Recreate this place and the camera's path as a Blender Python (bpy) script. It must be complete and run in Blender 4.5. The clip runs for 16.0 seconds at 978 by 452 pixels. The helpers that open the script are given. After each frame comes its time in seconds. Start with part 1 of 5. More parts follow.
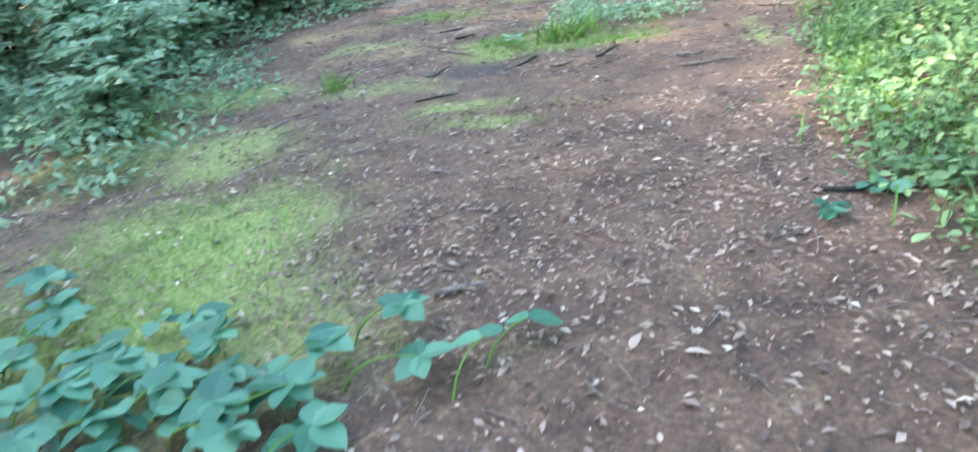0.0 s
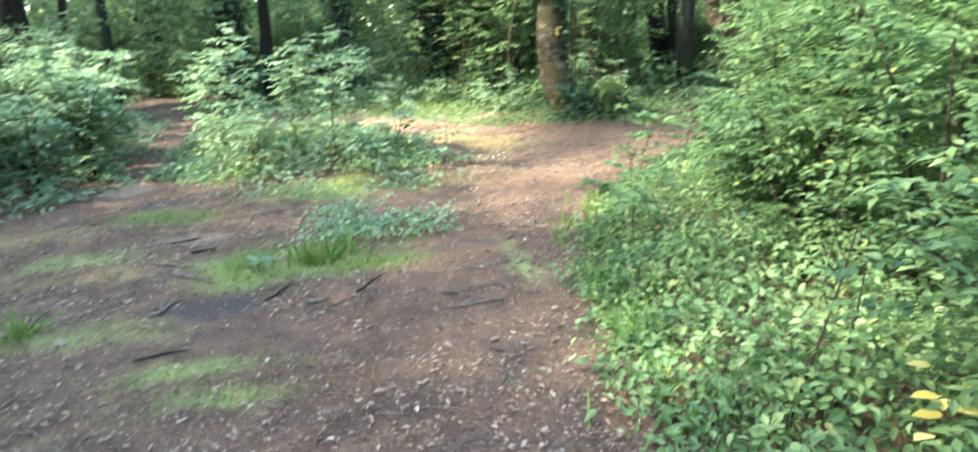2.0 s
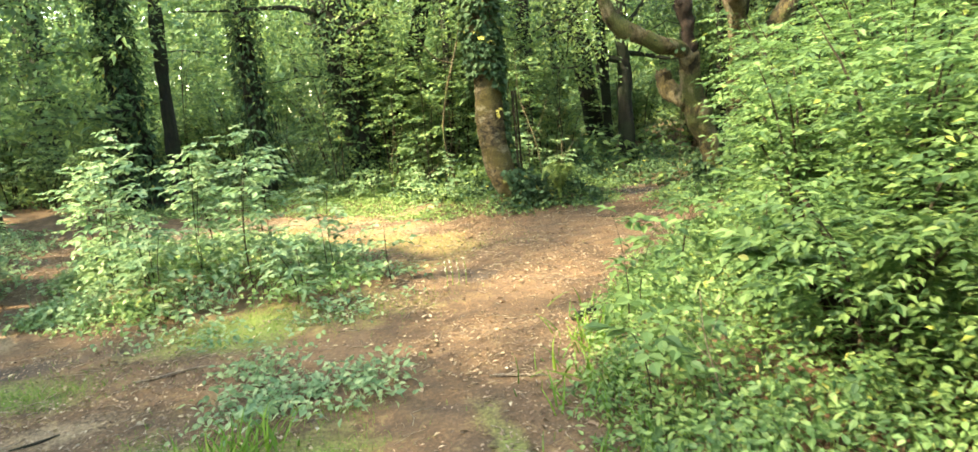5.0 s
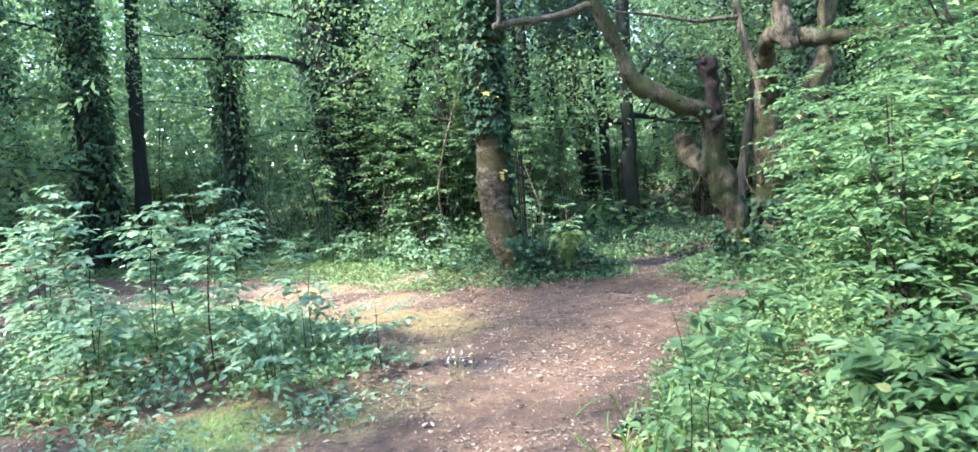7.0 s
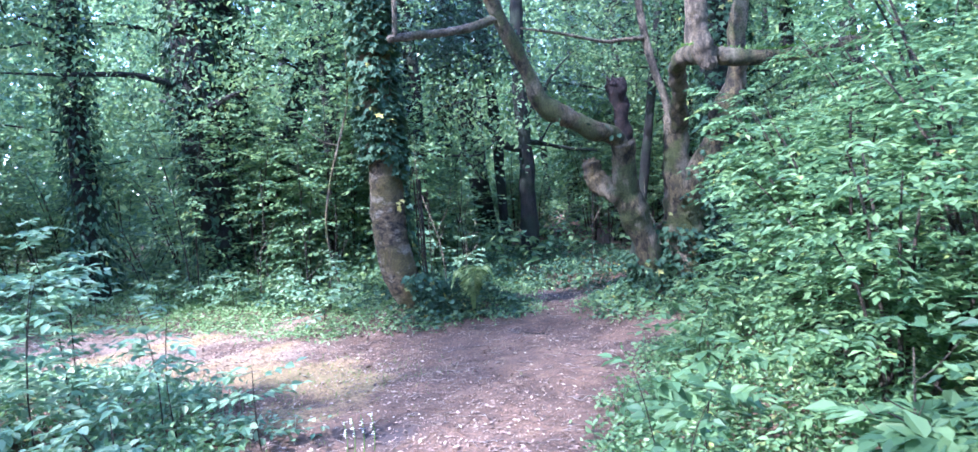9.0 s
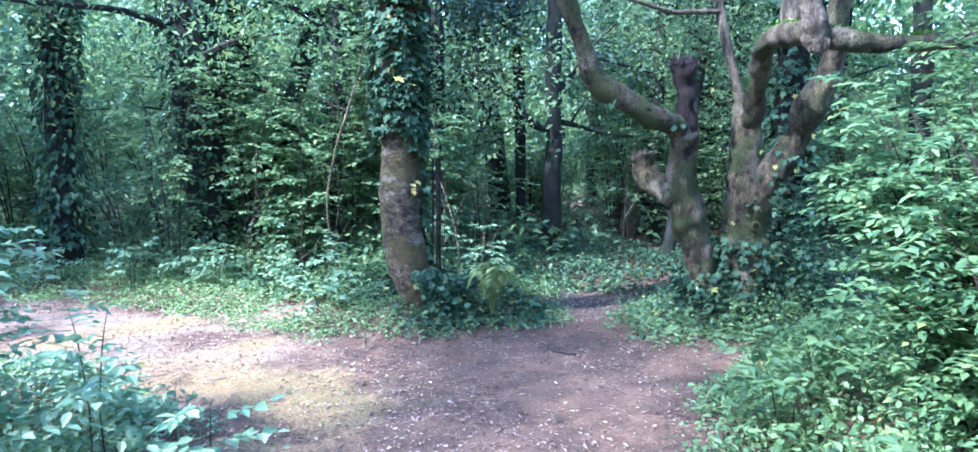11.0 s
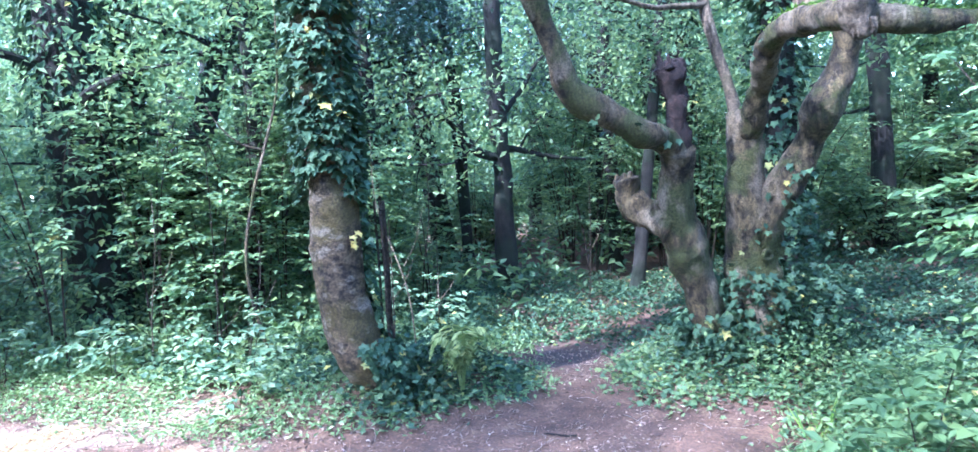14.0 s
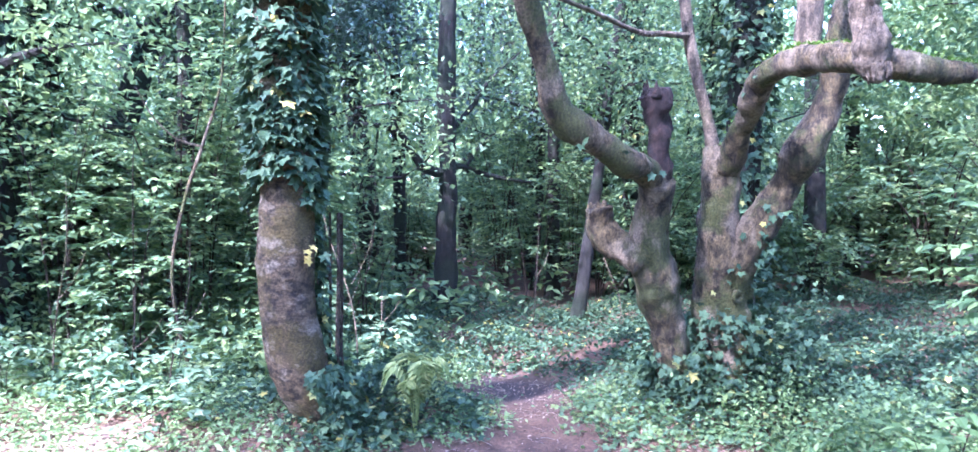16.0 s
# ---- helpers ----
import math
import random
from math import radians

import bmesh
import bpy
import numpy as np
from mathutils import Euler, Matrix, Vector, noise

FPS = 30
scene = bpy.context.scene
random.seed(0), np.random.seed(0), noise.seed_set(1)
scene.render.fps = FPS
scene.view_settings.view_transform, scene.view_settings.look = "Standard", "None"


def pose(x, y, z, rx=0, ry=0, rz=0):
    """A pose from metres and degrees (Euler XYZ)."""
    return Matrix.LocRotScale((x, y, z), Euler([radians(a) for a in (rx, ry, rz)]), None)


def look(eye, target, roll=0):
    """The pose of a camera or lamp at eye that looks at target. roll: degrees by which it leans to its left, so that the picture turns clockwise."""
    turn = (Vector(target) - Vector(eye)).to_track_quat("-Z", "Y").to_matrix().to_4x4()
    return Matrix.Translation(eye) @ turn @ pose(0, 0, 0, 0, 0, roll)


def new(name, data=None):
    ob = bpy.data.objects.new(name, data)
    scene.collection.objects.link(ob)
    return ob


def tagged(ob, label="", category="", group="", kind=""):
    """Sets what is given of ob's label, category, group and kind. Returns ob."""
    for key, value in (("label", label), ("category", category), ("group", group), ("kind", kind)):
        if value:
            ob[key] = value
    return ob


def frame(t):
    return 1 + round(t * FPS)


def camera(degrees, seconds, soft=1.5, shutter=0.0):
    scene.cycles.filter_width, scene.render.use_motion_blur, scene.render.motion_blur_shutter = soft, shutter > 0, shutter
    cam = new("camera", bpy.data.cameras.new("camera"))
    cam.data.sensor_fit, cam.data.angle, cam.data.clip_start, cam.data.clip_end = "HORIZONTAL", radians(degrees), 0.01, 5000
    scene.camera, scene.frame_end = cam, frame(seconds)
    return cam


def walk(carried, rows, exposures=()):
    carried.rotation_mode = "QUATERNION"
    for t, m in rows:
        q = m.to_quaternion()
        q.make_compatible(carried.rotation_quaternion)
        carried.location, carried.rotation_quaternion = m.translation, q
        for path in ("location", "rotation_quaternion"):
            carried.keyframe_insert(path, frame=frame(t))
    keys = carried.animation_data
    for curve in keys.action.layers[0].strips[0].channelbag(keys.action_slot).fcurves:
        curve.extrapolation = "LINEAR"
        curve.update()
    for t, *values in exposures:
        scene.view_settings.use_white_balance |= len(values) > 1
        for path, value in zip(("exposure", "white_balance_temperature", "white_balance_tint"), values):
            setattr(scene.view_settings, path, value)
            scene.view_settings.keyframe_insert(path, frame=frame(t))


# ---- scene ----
cam = camera(69.1, 16.0, soft=1.5, shutter=0.4)
PATH = [
    (0, (0.919, 0.494, 0.959), (0.551, 2.259, 0.093), -9.1),
    (0.5, (0.902, 0.693, 1.081), (0.761, 2.499, 0.232), -8.6),
    (1, (0.941, 0.851, 1.135), (1.012, 2.688, 0.348), -6.8),
    (1.5, (0.934, 0.944, 1.196), (1.05, 2.811, 0.49), -4.9),
    (2, (0.884, 1.033, 1.249), (1.242, 2.926, 0.711), -2.6),
    (2.5, (0.831, 1.109, 1.272), (1.386, 2.991, 0.886), -4.1),
    (3, (0.889, 1.278, 1.286), (1.468, 3.159, 0.932), -3.8),
    (3.5, (0.979, 1.473, 1.315), (1.535, 3.362, 0.969), -0.5),
    (4, (1.017, 1.709, 1.302), (1.454, 3.626, 0.935), -1.7),
    (4.2, (0.993, 1.788, 1.309), (1.497, 3.688, 0.943), -4.2),
    (6.3, (0.991, 2.742, 1.392), (1.643, 4.599, 1.041), -5.5),
    (6.5, (1.0, 2.791, 1.376), (1.682, 4.637, 1.022), -5.4),
    (7, (1.054, 3.012, 1.378), (1.685, 4.9, 1.181), -4.3),
    (7.5, (1.103, 3.178, 1.392), (1.797, 5.045, 1.209), -2.4),
    (8, (1.109, 3.364, 1.375), (1.993, 5.153, 1.232), -4.2),
    (8.5, (1.113, 3.546, 1.372), (2.033, 5.314, 1.201), -4.2),
    (8.7, (1.144, 3.596, 1.371), (2.069, 5.364, 1.235), -4.6),
    (10.8, (1.428, 4.626, 1.474), (2.413, 6.352, 1.245), -2.3),
    (11, (1.485, 4.684, 1.473), (2.405, 6.447, 1.257), 0.0),
    (11.5, (1.591, 4.868, 1.478), (2.592, 6.58, 1.219), -0.5),
    (12, (1.649, 5.056, 1.493), (2.797, 6.674, 1.24), -3.2),
    (12.5, (1.716, 5.225, 1.505), (2.811, 6.886, 1.302), -5.2),
    (13, (1.812, 5.384, 1.518), (2.785, 7.128, 1.408), -3.8),
    (13.5, (1.866, 5.534, 1.507), (2.865, 7.262, 1.382), -2.3),
    (14, (1.84, 5.722, 1.507), (2.928, 7.395, 1.369), -4.0),
    (14.5, (1.775, 5.831, 1.523), (2.802, 7.541, 1.372), -1.4),
    (15, (1.751, 5.896, 1.518), (2.871, 7.549, 1.402), -0.5),
    (15.5, (1.767, 6.046, 1.512), (3.01, 7.609, 1.418), -2.2),
    (16, (1.764, 6.185, 1.53), (3.047, 7.716, 1.434), 0.2),
]
EXPOSURES = [
    (0.0, 3.94, 6600, 10), (0.5, 3.88, 6300, 16), (1.0, 3.72, 6200, 19), (1.5, 3.7, 6200, 18), (2.2, 3.5, 7400, 2), (2.6, 3.42, 8400, -3), (3.0, 3.56, 10800, -12),
    (4.2, 3.58, 11500, -6), (6.3, 3.4, 7600, 6), (6.6, 3.4, 6900, 9), (7.0, 3.37, 5850, 12), (7.3, 3.37, 5450, 17), (8.5, 3.39, 4950, 29), (11.0, 3.44, 4780, 21), (12.5, 3.64, 4780, 21),
    (13.5, 3.8, 4780, 22), (14.2, 3.74, 4850, 28), (15.0, 3.77, 4950, 32), (16.0, 4.02, 5050, 43),
]
walk(cam, [(t, look(eye, target, roll)) for t, eye, target, roll in PATH], EXPOSURES)

# ---- world and sun ----
SUN_TO = Vector((-0.84, -0.08, 0.86)).normalized()
sky_world = bpy.data.worlds.new("woodland_sky")
scene.world = sky_world
sky_world.use_nodes = True
wn = sky_world.node_tree.nodes
sky = wn.new("ShaderNodeTexSky")
sky.sky_type, sky.sun_disc = "NISHITA", False
sky.sun_elevation = math.asin(SUN_TO.z)
sky.sun_rotation = math.atan2(SUN_TO.x, SUN_TO.y)
sky_world.node_tree.links.new(sky.outputs[0], wn["Background"].inputs[0])
wn["Background"].inputs[1].default_value = 0.15
sun = new("sun", bpy.data.lights.new("sun", "SUN"))
sun.data.energy, sun.data.angle, sun.data.color = 2.1, radians(1.2), (1.0, 0.94, 0.84)
sun.matrix_world = look(SUN_TO * 40, (0, 0, 0))

rng = np.random.default_rng(7)


# ---- mesh building ----
def mesh_of(name, chunks, material, smooth=False):
    """One mesh from chunks of (vertices, faces)."""
    vs, ls, sizes, base = [], [], [], 0
    for v, f in chunks:
        v = np.asarray(v, float).reshape(-1, 3)
        vs.append(v)
        for k in f if isinstance(f, list) else [f]:
            ls.append((k + base).ravel())
            sizes.append(np.full(len(k), k.shape[1]))
        base += len(v)
    vs, ls, sizes = np.concatenate(vs), np.concatenate(ls), np.concatenate(sizes)
    me = bpy.data.meshes.new(name)
    me.vertices.add(len(vs))
    me.vertices.foreach_set("co", vs.astype(np.float32).ravel())
    me.loops.add(len(ls))
    me.loops.foreach_set("vertex_index", ls.astype(np.int32))
    me.polygons.add(len(sizes))
    me.polygons.foreach_set("loop_start", np.concatenate(([0], np.cumsum(sizes)[:-1])).astype(np.int32))
    me.polygons.foreach_set("use_smooth", np.full(len(sizes), smooth))
    me.materials.append(material)
    me.update(calc_edges=True)
    return me


def part(name, chunks, material, parent, label="", smooth=False):
    ob = new(name, mesh_of(name, chunks, material, smooth))
    ob.parent = parent
    return tagged(ob, label)


def thing(name, label, category, group=""):
    return tagged(new(name), label, category, group)


def wave(p, scale, seed):
    """Smooth noise about -1 to 1 at points p (n, 2 or 3)."""
    p = np.asarray(p, float)
    r = np.random.default_rng(seed)
    out = np.zeros(len(p))
    for _ in range(7):
        d = r.normal(size=p.shape[1])
        out += np.sin(p @ (d / np.linalg.norm(d)) * scale * r.uniform(0.6, 1.7) + r.uniform(0, 6.28))
    return out / 2.6


def spline(pts, step):
    """Points with radius (x, y, z, r), resampled along a smooth curve."""
    p = np.asarray(pts, float)
    q = np.vstack([2 * p[0] - p[1], p, 2 * p[-1] - p[-2]])
    out = []
    for i in range(1, len(q) - 2):
        n = max(2, int(np.linalg.norm(q[i + 1, :3] - q[i, :3]) / step))
        t = np.linspace(0, 1, n, endpoint=False)[:, None]
        a, b, c, d = q[i - 1], q[i], q[i + 1], q[i + 2]
        out.append(0.5 * (2 * b + (c - a) * t + (2 * a - 5 * b + 4 * c - d) * t * t + (3 * b - a - 3 * c + d) * t ** 3))
    out.append(p[-1:])
    return np.vstack(out)


def tube(pts, sides=8, step=0.1, rough=0.0, seed=0, lump=6.0):
    """A branch along (x, y, z, r) points, closed at both ends; rough: how uneven its girth is."""
    c = spline(pts, step)
    p, r = c[:, :3], np.maximum(c[:, 3], 0.001)
    t = np.gradient(p, axis=0)
    t /= np.linalg.norm(t, axis=1)[:, None] + 1e-9
    u = np.cross(t[0], (0.3, 0.9, 0.2))
    us = []
    for k in range(len(p)):
        u = u - t[k] * (u @ t[k])
        u = u / (np.linalg.norm(u) + 1e-9)
        us.append(u)
    us = np.array(us)
    ws = np.cross(t, us)
    a = np.linspace(0, 2 * np.pi, sides, endpoint=False)
    ring = us[:, None] * np.cos(a)[None, :, None] + ws[:, None] * np.sin(a)[None, :, None]
    v = (p[:, None] + ring * r[:, None, None]).reshape(-1, 3)
    if rough:
        k = 1 + rough * wave(v, lump, seed) + rough * 0.5 * wave(v, lump * 3.1, seed + 1) + rough * 0.25 * wave(v, lump * 8, seed + 2)
        v = (p[:, None] + ring * (r[:, None] * k.reshape(len(p), sides))[:, :, None]).reshape(-1, 3)
    n = len(p)
    i, j = np.meshgrid(np.arange(n - 1), np.arange(sides), indexing="ij")
    f = np.stack([i * sides + j, i * sides + (j + 1) % sides, (i + 1) * sides + (j + 1) % sides, (i + 1) * sides + j], -1).reshape(-1, 4)
    v = np.vstack([v, p[:1] - t[:1] * r[0] * 0.3, p[-1:] + t[-1:] * r[-1] * 0.4])
    m = np.arange(sides)
    cap0 = np.stack([np.full(sides, n * sides), (m + 1) % sides, m], -1)
    cap1 = np.stack([np.full(sides, n * sides + 1), (n - 1) * sides + m, (n - 1) * sides + (m + 1) % sides], -1)
    return [(v, [f, cap0, cap1])]


# leaf outlines: x across, y along, z up; all fold along the midrib
SIMPLE = (np.array([(0, 0, 0), (0.27, 0.42, 0.07), (0, 1, -0.1), (-0.27, 0.42, 0.07)], float), np.array([(0, 1, 2), (0, 2, 3)]))
OVATE = (np.array([(0, 0.45, -0.05), (0, 0, 0), (0.24, 0.2, 0.05), (0.29, 0.5, 0.05), (0, 1, -0.12), (-0.29, 0.5, 0.05), (-0.24, 0.2, 0.05)], float),
         np.array([(0, i, i % 6 + 1) for i in range(1, 7)]))
ROUND = (np.array([(0, 0.5, -0.04), (0, 0, 0), (0.2, 0.06, 0.03), (0.35, 0.24, 0.05), (0.41, 0.46, 0.04), (0.34, 0.7, 0.01), (0.17, 0.9, -0.05), (0, 1.05, -0.1), (-0.17, 0.9, -0.05), (-0.34, 0.7, 0.01), (-0.41, 0.46, 0.04), (-0.35, 0.24, 0.05), (-0.2, 0.06, 0.03)], float),
         np.array([(0, k, k % 12 + 1) for k in range(1, 13)]))
LOBED = (np.array([(0, 0.38, -0.05), (0, 0.1, 0), (0.35, 0, 0.04), (0.33, 0.3, 0.03), (0.56, 0.58, 0.0), (0.23, 0.6, 0.03), (0, 1, -0.08),
                   (-0.23, 0.6, 0.03), (-0.56, 0.58, 0.0), (-0.33, 0.3, 0.03), (-0.35, 0, 0.04)], float),
         np.array([(0, i, i % 10 + 1) for i in range(1, 11)]))
BLADE = (np.array([(-0.022, 0, 0), (0.022, 0, 0), (0.02, 0.4, 0.0), (-0.02, 0.4, 0.0), (0.013, 0.75, -0.09), (-0.013, 0.75, -0.09), (0, 1, -0.27)], float),
         np.array([(0, 1, 2), (0, 2, 3), (3, 2, 4), (3, 4, 5), (5, 4, 6)]))
CHIP = (np.array([(0, 0, 0.0), (0.3, 0.4, 0.12), (0.1, 1, 0.02), (-0.28, 0.55, 0.16)], float), np.array([(0, 1, 2), (0, 2, 3)]))


def leaves(pos, az, pitch, roll, size, shape, wide=1.0):
    """One leaf at each position: az and pitch of its midrib, roll about it, its length."""
    n = len(pos)
    az, pitch, roll = (np.broadcast_to(np.asarray(k, float), n) for k in (az, pitch, roll))
    size = np.broadcast_to(np.asarray(size, float), n)
    ca, sa, cp, sp = np.cos(az), np.sin(az), np.cos(pitch), np.sin(pitch)
    y = np.stack([ca * cp, sa * cp, sp], -1)
    x0 = np.stack([sa, -ca, np.zeros(n)], -1)
    z0 = np.cross(x0, y)
    x = x0 * np.cos(roll)[:, None] + z0 * np.sin(roll)[:, None]
    z = np.cross(x, y)
    tv, tf = shape
    v = pos[:, None] + size[:, None, None] * (tv[None, :, :1] * x[:, None] * wide + tv[None, :, 1:2] * y[:, None] + tv[None, :, 2:] * z[:, None])
    f = (np.arange(n)[:, None, None] * len(tv) + tf[None]).reshape(-1, tf.shape[1])
    return v.reshape(-1, 3), f


def sprays(pos, az, pitch, length, pairs, leaflet, shape, r):
    """Feathered leaves: leaflets in pairs along a drooping stalk, and one at its tip."""
    n = len(pos)
    P, A, T, S = [], [], [], []
    way = np.stack([np.cos(az) * np.cos(pitch), np.sin(az) * np.cos(pitch), np.sin(pitch)], -1)
    for k in range(pairs + 1):
        s = 0.28 + 0.72 * k / pairs
        q = pos + way * (length * s)[:, None] - np.array([0, 0, 1]) * (length * 0.18 * s * s)[:, None]
        for side in ((-1, 1) if k < pairs else (0,)):
            P.append(q)
            A.append(az + side * r.uniform(0.75, 1.15, n))
            T.append(pitch * 0.4 - 0.16 + r.normal(0, 0.22, n))
            S.append(leaflet * r.uniform(0.8, 1.15, n) * (0.8 + 0.35 * np.sin(s * 2.6)))
    stalk = np.stack([pos, pos + np.array([0, 0, 0.004]), pos + way * length[:, None] - np.array([0, 0, 1]) * (length * 0.18)[:, None]], 1).reshape(-1, 3)
    return [leaves(np.vstack(P), np.concatenate(A), np.concatenate(T), r.normal(0, 0.28, n * (2 * pairs + 1)), np.concatenate(S), shape),
            (stalk, np.arange(3 * n).reshape(-1, 3))]


def inside(poly, x, y):
    poly, hit = np.asarray(poly, float), np.zeros(len(x), bool)
    for (ax, ay), (bx, by) in zip(poly, np.roll(poly, -1, 0)):
        hit ^= ((ay > y) != (by > y)) & (x < (bx - ax) * (y - ay) / (by - ay + 1e-12) + ax)
    return hit


def rim(poly, x, y):
    """Distance to a polygon's outline."""
    poly, p, best = np.asarray(poly, float), np.stack([x, y], -1), np.full(len(x), 1e9)
    for a, b in zip(poly, np.roll(poly, -1, 0)):
        t = np.clip(((p - a) @ (b - a)) / ((b - a) @ (b - a)), 0, 1)
        best = np.minimum(best, np.linalg.norm(p - a - t[:, None] * (b - a), axis=1))
    return best


# ---- plan: outlines of what grows along the path ----
RIGHT = [(2.0, -1), (1.95, 1.5), (1.86, 2.0), (1.8, 2.6), (1.88, 3.4), (2.02, 4.1), (2.36, 5.0), (2.72, 5.75), (3.55, 6.75), (4.4, 7.45), (5.3, 7.98), (5.7, 8.25), (5.35, 8.75), (5.1, 9.1), (5.7, 9.75), (6.4, 10.5),
         (7.0, 10.9), (9, 12.5), (16, 12), (16, -1)]
BANK = [(-8, 19), (-0.6, 14.2), (0.3, 13.3), (1.2, 12.6), (2.1, 11.4), (3.0, 10.05), (3.7, 9.7), (4.7, 9.72), (5.0, 10.2), (5.6, 11.0), (6.6, 12.4), (9, 14), (9, 22), (-8, 24)]
LEFT = [(-1.9, 0), (-1.75, 2.2), (-1.55, 2.8), (-1.3, 3.15), (-1.12, 3.5), (-1.28, 4.5), (-1.5, 5.0), (-2.05, 5.8), (-1.95, 6.4), (-1.4, 7.1), (-1.5, 8.5), (-1.55, 10.1), (-2.1, 13), (-3.4, 17), (-9, 19), (-12, 0)]
ISLAND = [(-0.7, 8.1), (-0.1, 7.3), (0.4, 6.85), (1.1, 6.7), (1.75, 7.15), (2.05, 7.75), (1.6, 8.9), (1.2, 9.8), (0.2, 10.6), (-0.9, 10.6), (-1.0, 9.4)]
ISLET = [(0.45, 5.15), (0.75, 4.85), (1.2, 4.95), (1.5, 5.6), (1.5, 6.2), (1.1, 6.4), (0.8, 6.1), (0.55, 5.6)]


def rise(x, y):
    """Height of the ground."""
    p = np.stack([x, y], -1)
    z = 0.012 * wave(p, 2.2, 1) + 0.008 * wave(p, 7, 2) + 0.005 * wave(p, 19, 3)
    for poly, h in ((RIGHT, 0.06), (BANK, 0.08), (LEFT, 0.06), (ISLAND, 0.03), (ISLET, 0.02)):
        z = z + np.where(inside(poly, x, y), h * np.clip(rim(poly, x, y) / 0.4, 0, 1), 0)
    z = z + 0.16 * np.exp(-((x - 3.75) ** 2 + (y - 10.15) ** 2) / 0.35) + 0.18 * np.exp(-((x - 5.9) ** 2 + (y - 8.95) ** 2) / 0.4)
    z = z - 0.025 * np.exp(-((x - 2.4) ** 2 + (y - 7.4) ** 2) / 0.06) - 0.03 * np.exp(-((x - 0.22) ** 2 + (y - 4.5) ** 2) / 0.04)
    return z


# ---- materials ----
def material(name):
    m = bpy.data.materials.new(name)
    m.use_nodes = True
    return m, m.node_tree.nodes, m.node_tree.links, m.node_tree.nodes["Principled BSDF"]


def ramp(nodes, links, source, stops):
    r = nodes.new("ShaderNodeValToRGB")
    e = r.color_ramp.elements
    while len(e) < len(stops):
        e.new(0.5)
    for k, (pos, col) in zip(e, stops):
        k.position, k.color = pos, (*col, 1)
    links.new(source, r.inputs[0])
    return r.outputs[0]


def noise_of(nodes, links, scale, detail=6, rough=0.6, stretch=None):
    n = nodes.new("ShaderNodeTexNoise")
    n.inputs["Scale"].default_value, n.inputs["Detail"].default_value, n.inputs["Roughness"].default_value = scale, detail, rough
    c = nodes.new("ShaderNodeTexCoord")
    if stretch:
        mp = nodes.new("ShaderNodeMapping")
        mp.inputs["Scale"].default_value = stretch
        links.new(c.outputs["Object"], mp.inputs[0])
        links.new(mp.outputs[0], n.inputs[0])
    else:
        links.new(c.outputs["Object"], n.inputs[0])
    return n.outputs[0]


def blend(nodes, links, fac, a, b, kind="MIX"):
    m = nodes.new("ShaderNodeMix")
    m.data_type, m.blend_type = "RGBA", kind
    for value, slot in ((fac, 0), (a, 6), (b, 7)):
        if isinstance(value, (int, float)):
            m.inputs[slot].default_value = value
        elif isinstance(value, tuple):
            m.inputs[slot].default_value = (*value, 1)
        else:
            links.new(value, m.inputs[slot])
    return m.outputs[2]


def bump(nodes, links, bsdf, height, strength, distance):
    b = nodes.new("ShaderNodeBump")
    b.inputs["Strength"].default_value, b.inputs["Distance"].default_value = strength, distance
    links.new(height, b.inputs["Height"])
    links.new(b.outputs[0], bsdf.inputs["Normal"])


def leaf_material(name, dark, mid, light, gloss=0.5, thin=0.35, odd=None, shine=0.4):
    """Leaf: each one its own shade, paler patches, and light through the blade."""
    m, n, l, p = material(name)
    geo = n.new("ShaderNodeNewGeometry")
    stops = [(0.0, dark), (0.5, mid), (0.97, light)]
    if odd:
        stops.append((0.996, odd))
    col = ramp(n, l, geo.outputs["Random Per Island"], stops)
    col = blend(n, l, 0.35, col, ramp(n, l, noise_of(n, l, 9, 3), [(0.3, (0.35, 0.4, 0.3)), (0.7, (0.75, 0.7, 0.6))]), "OVERLAY")
    l.new(col, p.inputs["Base Color"])
    p.inputs["Roughness"].default_value = gloss
    p.inputs["Specular IOR Level"].default_value = shine
    tr = n.new("ShaderNodeBsdfTranslucent")
    l.new(col, tr.inputs[0])
    mx = n.new("ShaderNodeMixShader")
    mx.inputs[0].default_value = thin
    l.new(p.outputs[0], mx.inputs[1])
    l.new(tr.outputs[0], mx.inputs[2])
    l.new(mx.outputs[0], n["Material Output"].inputs[0])
    return m


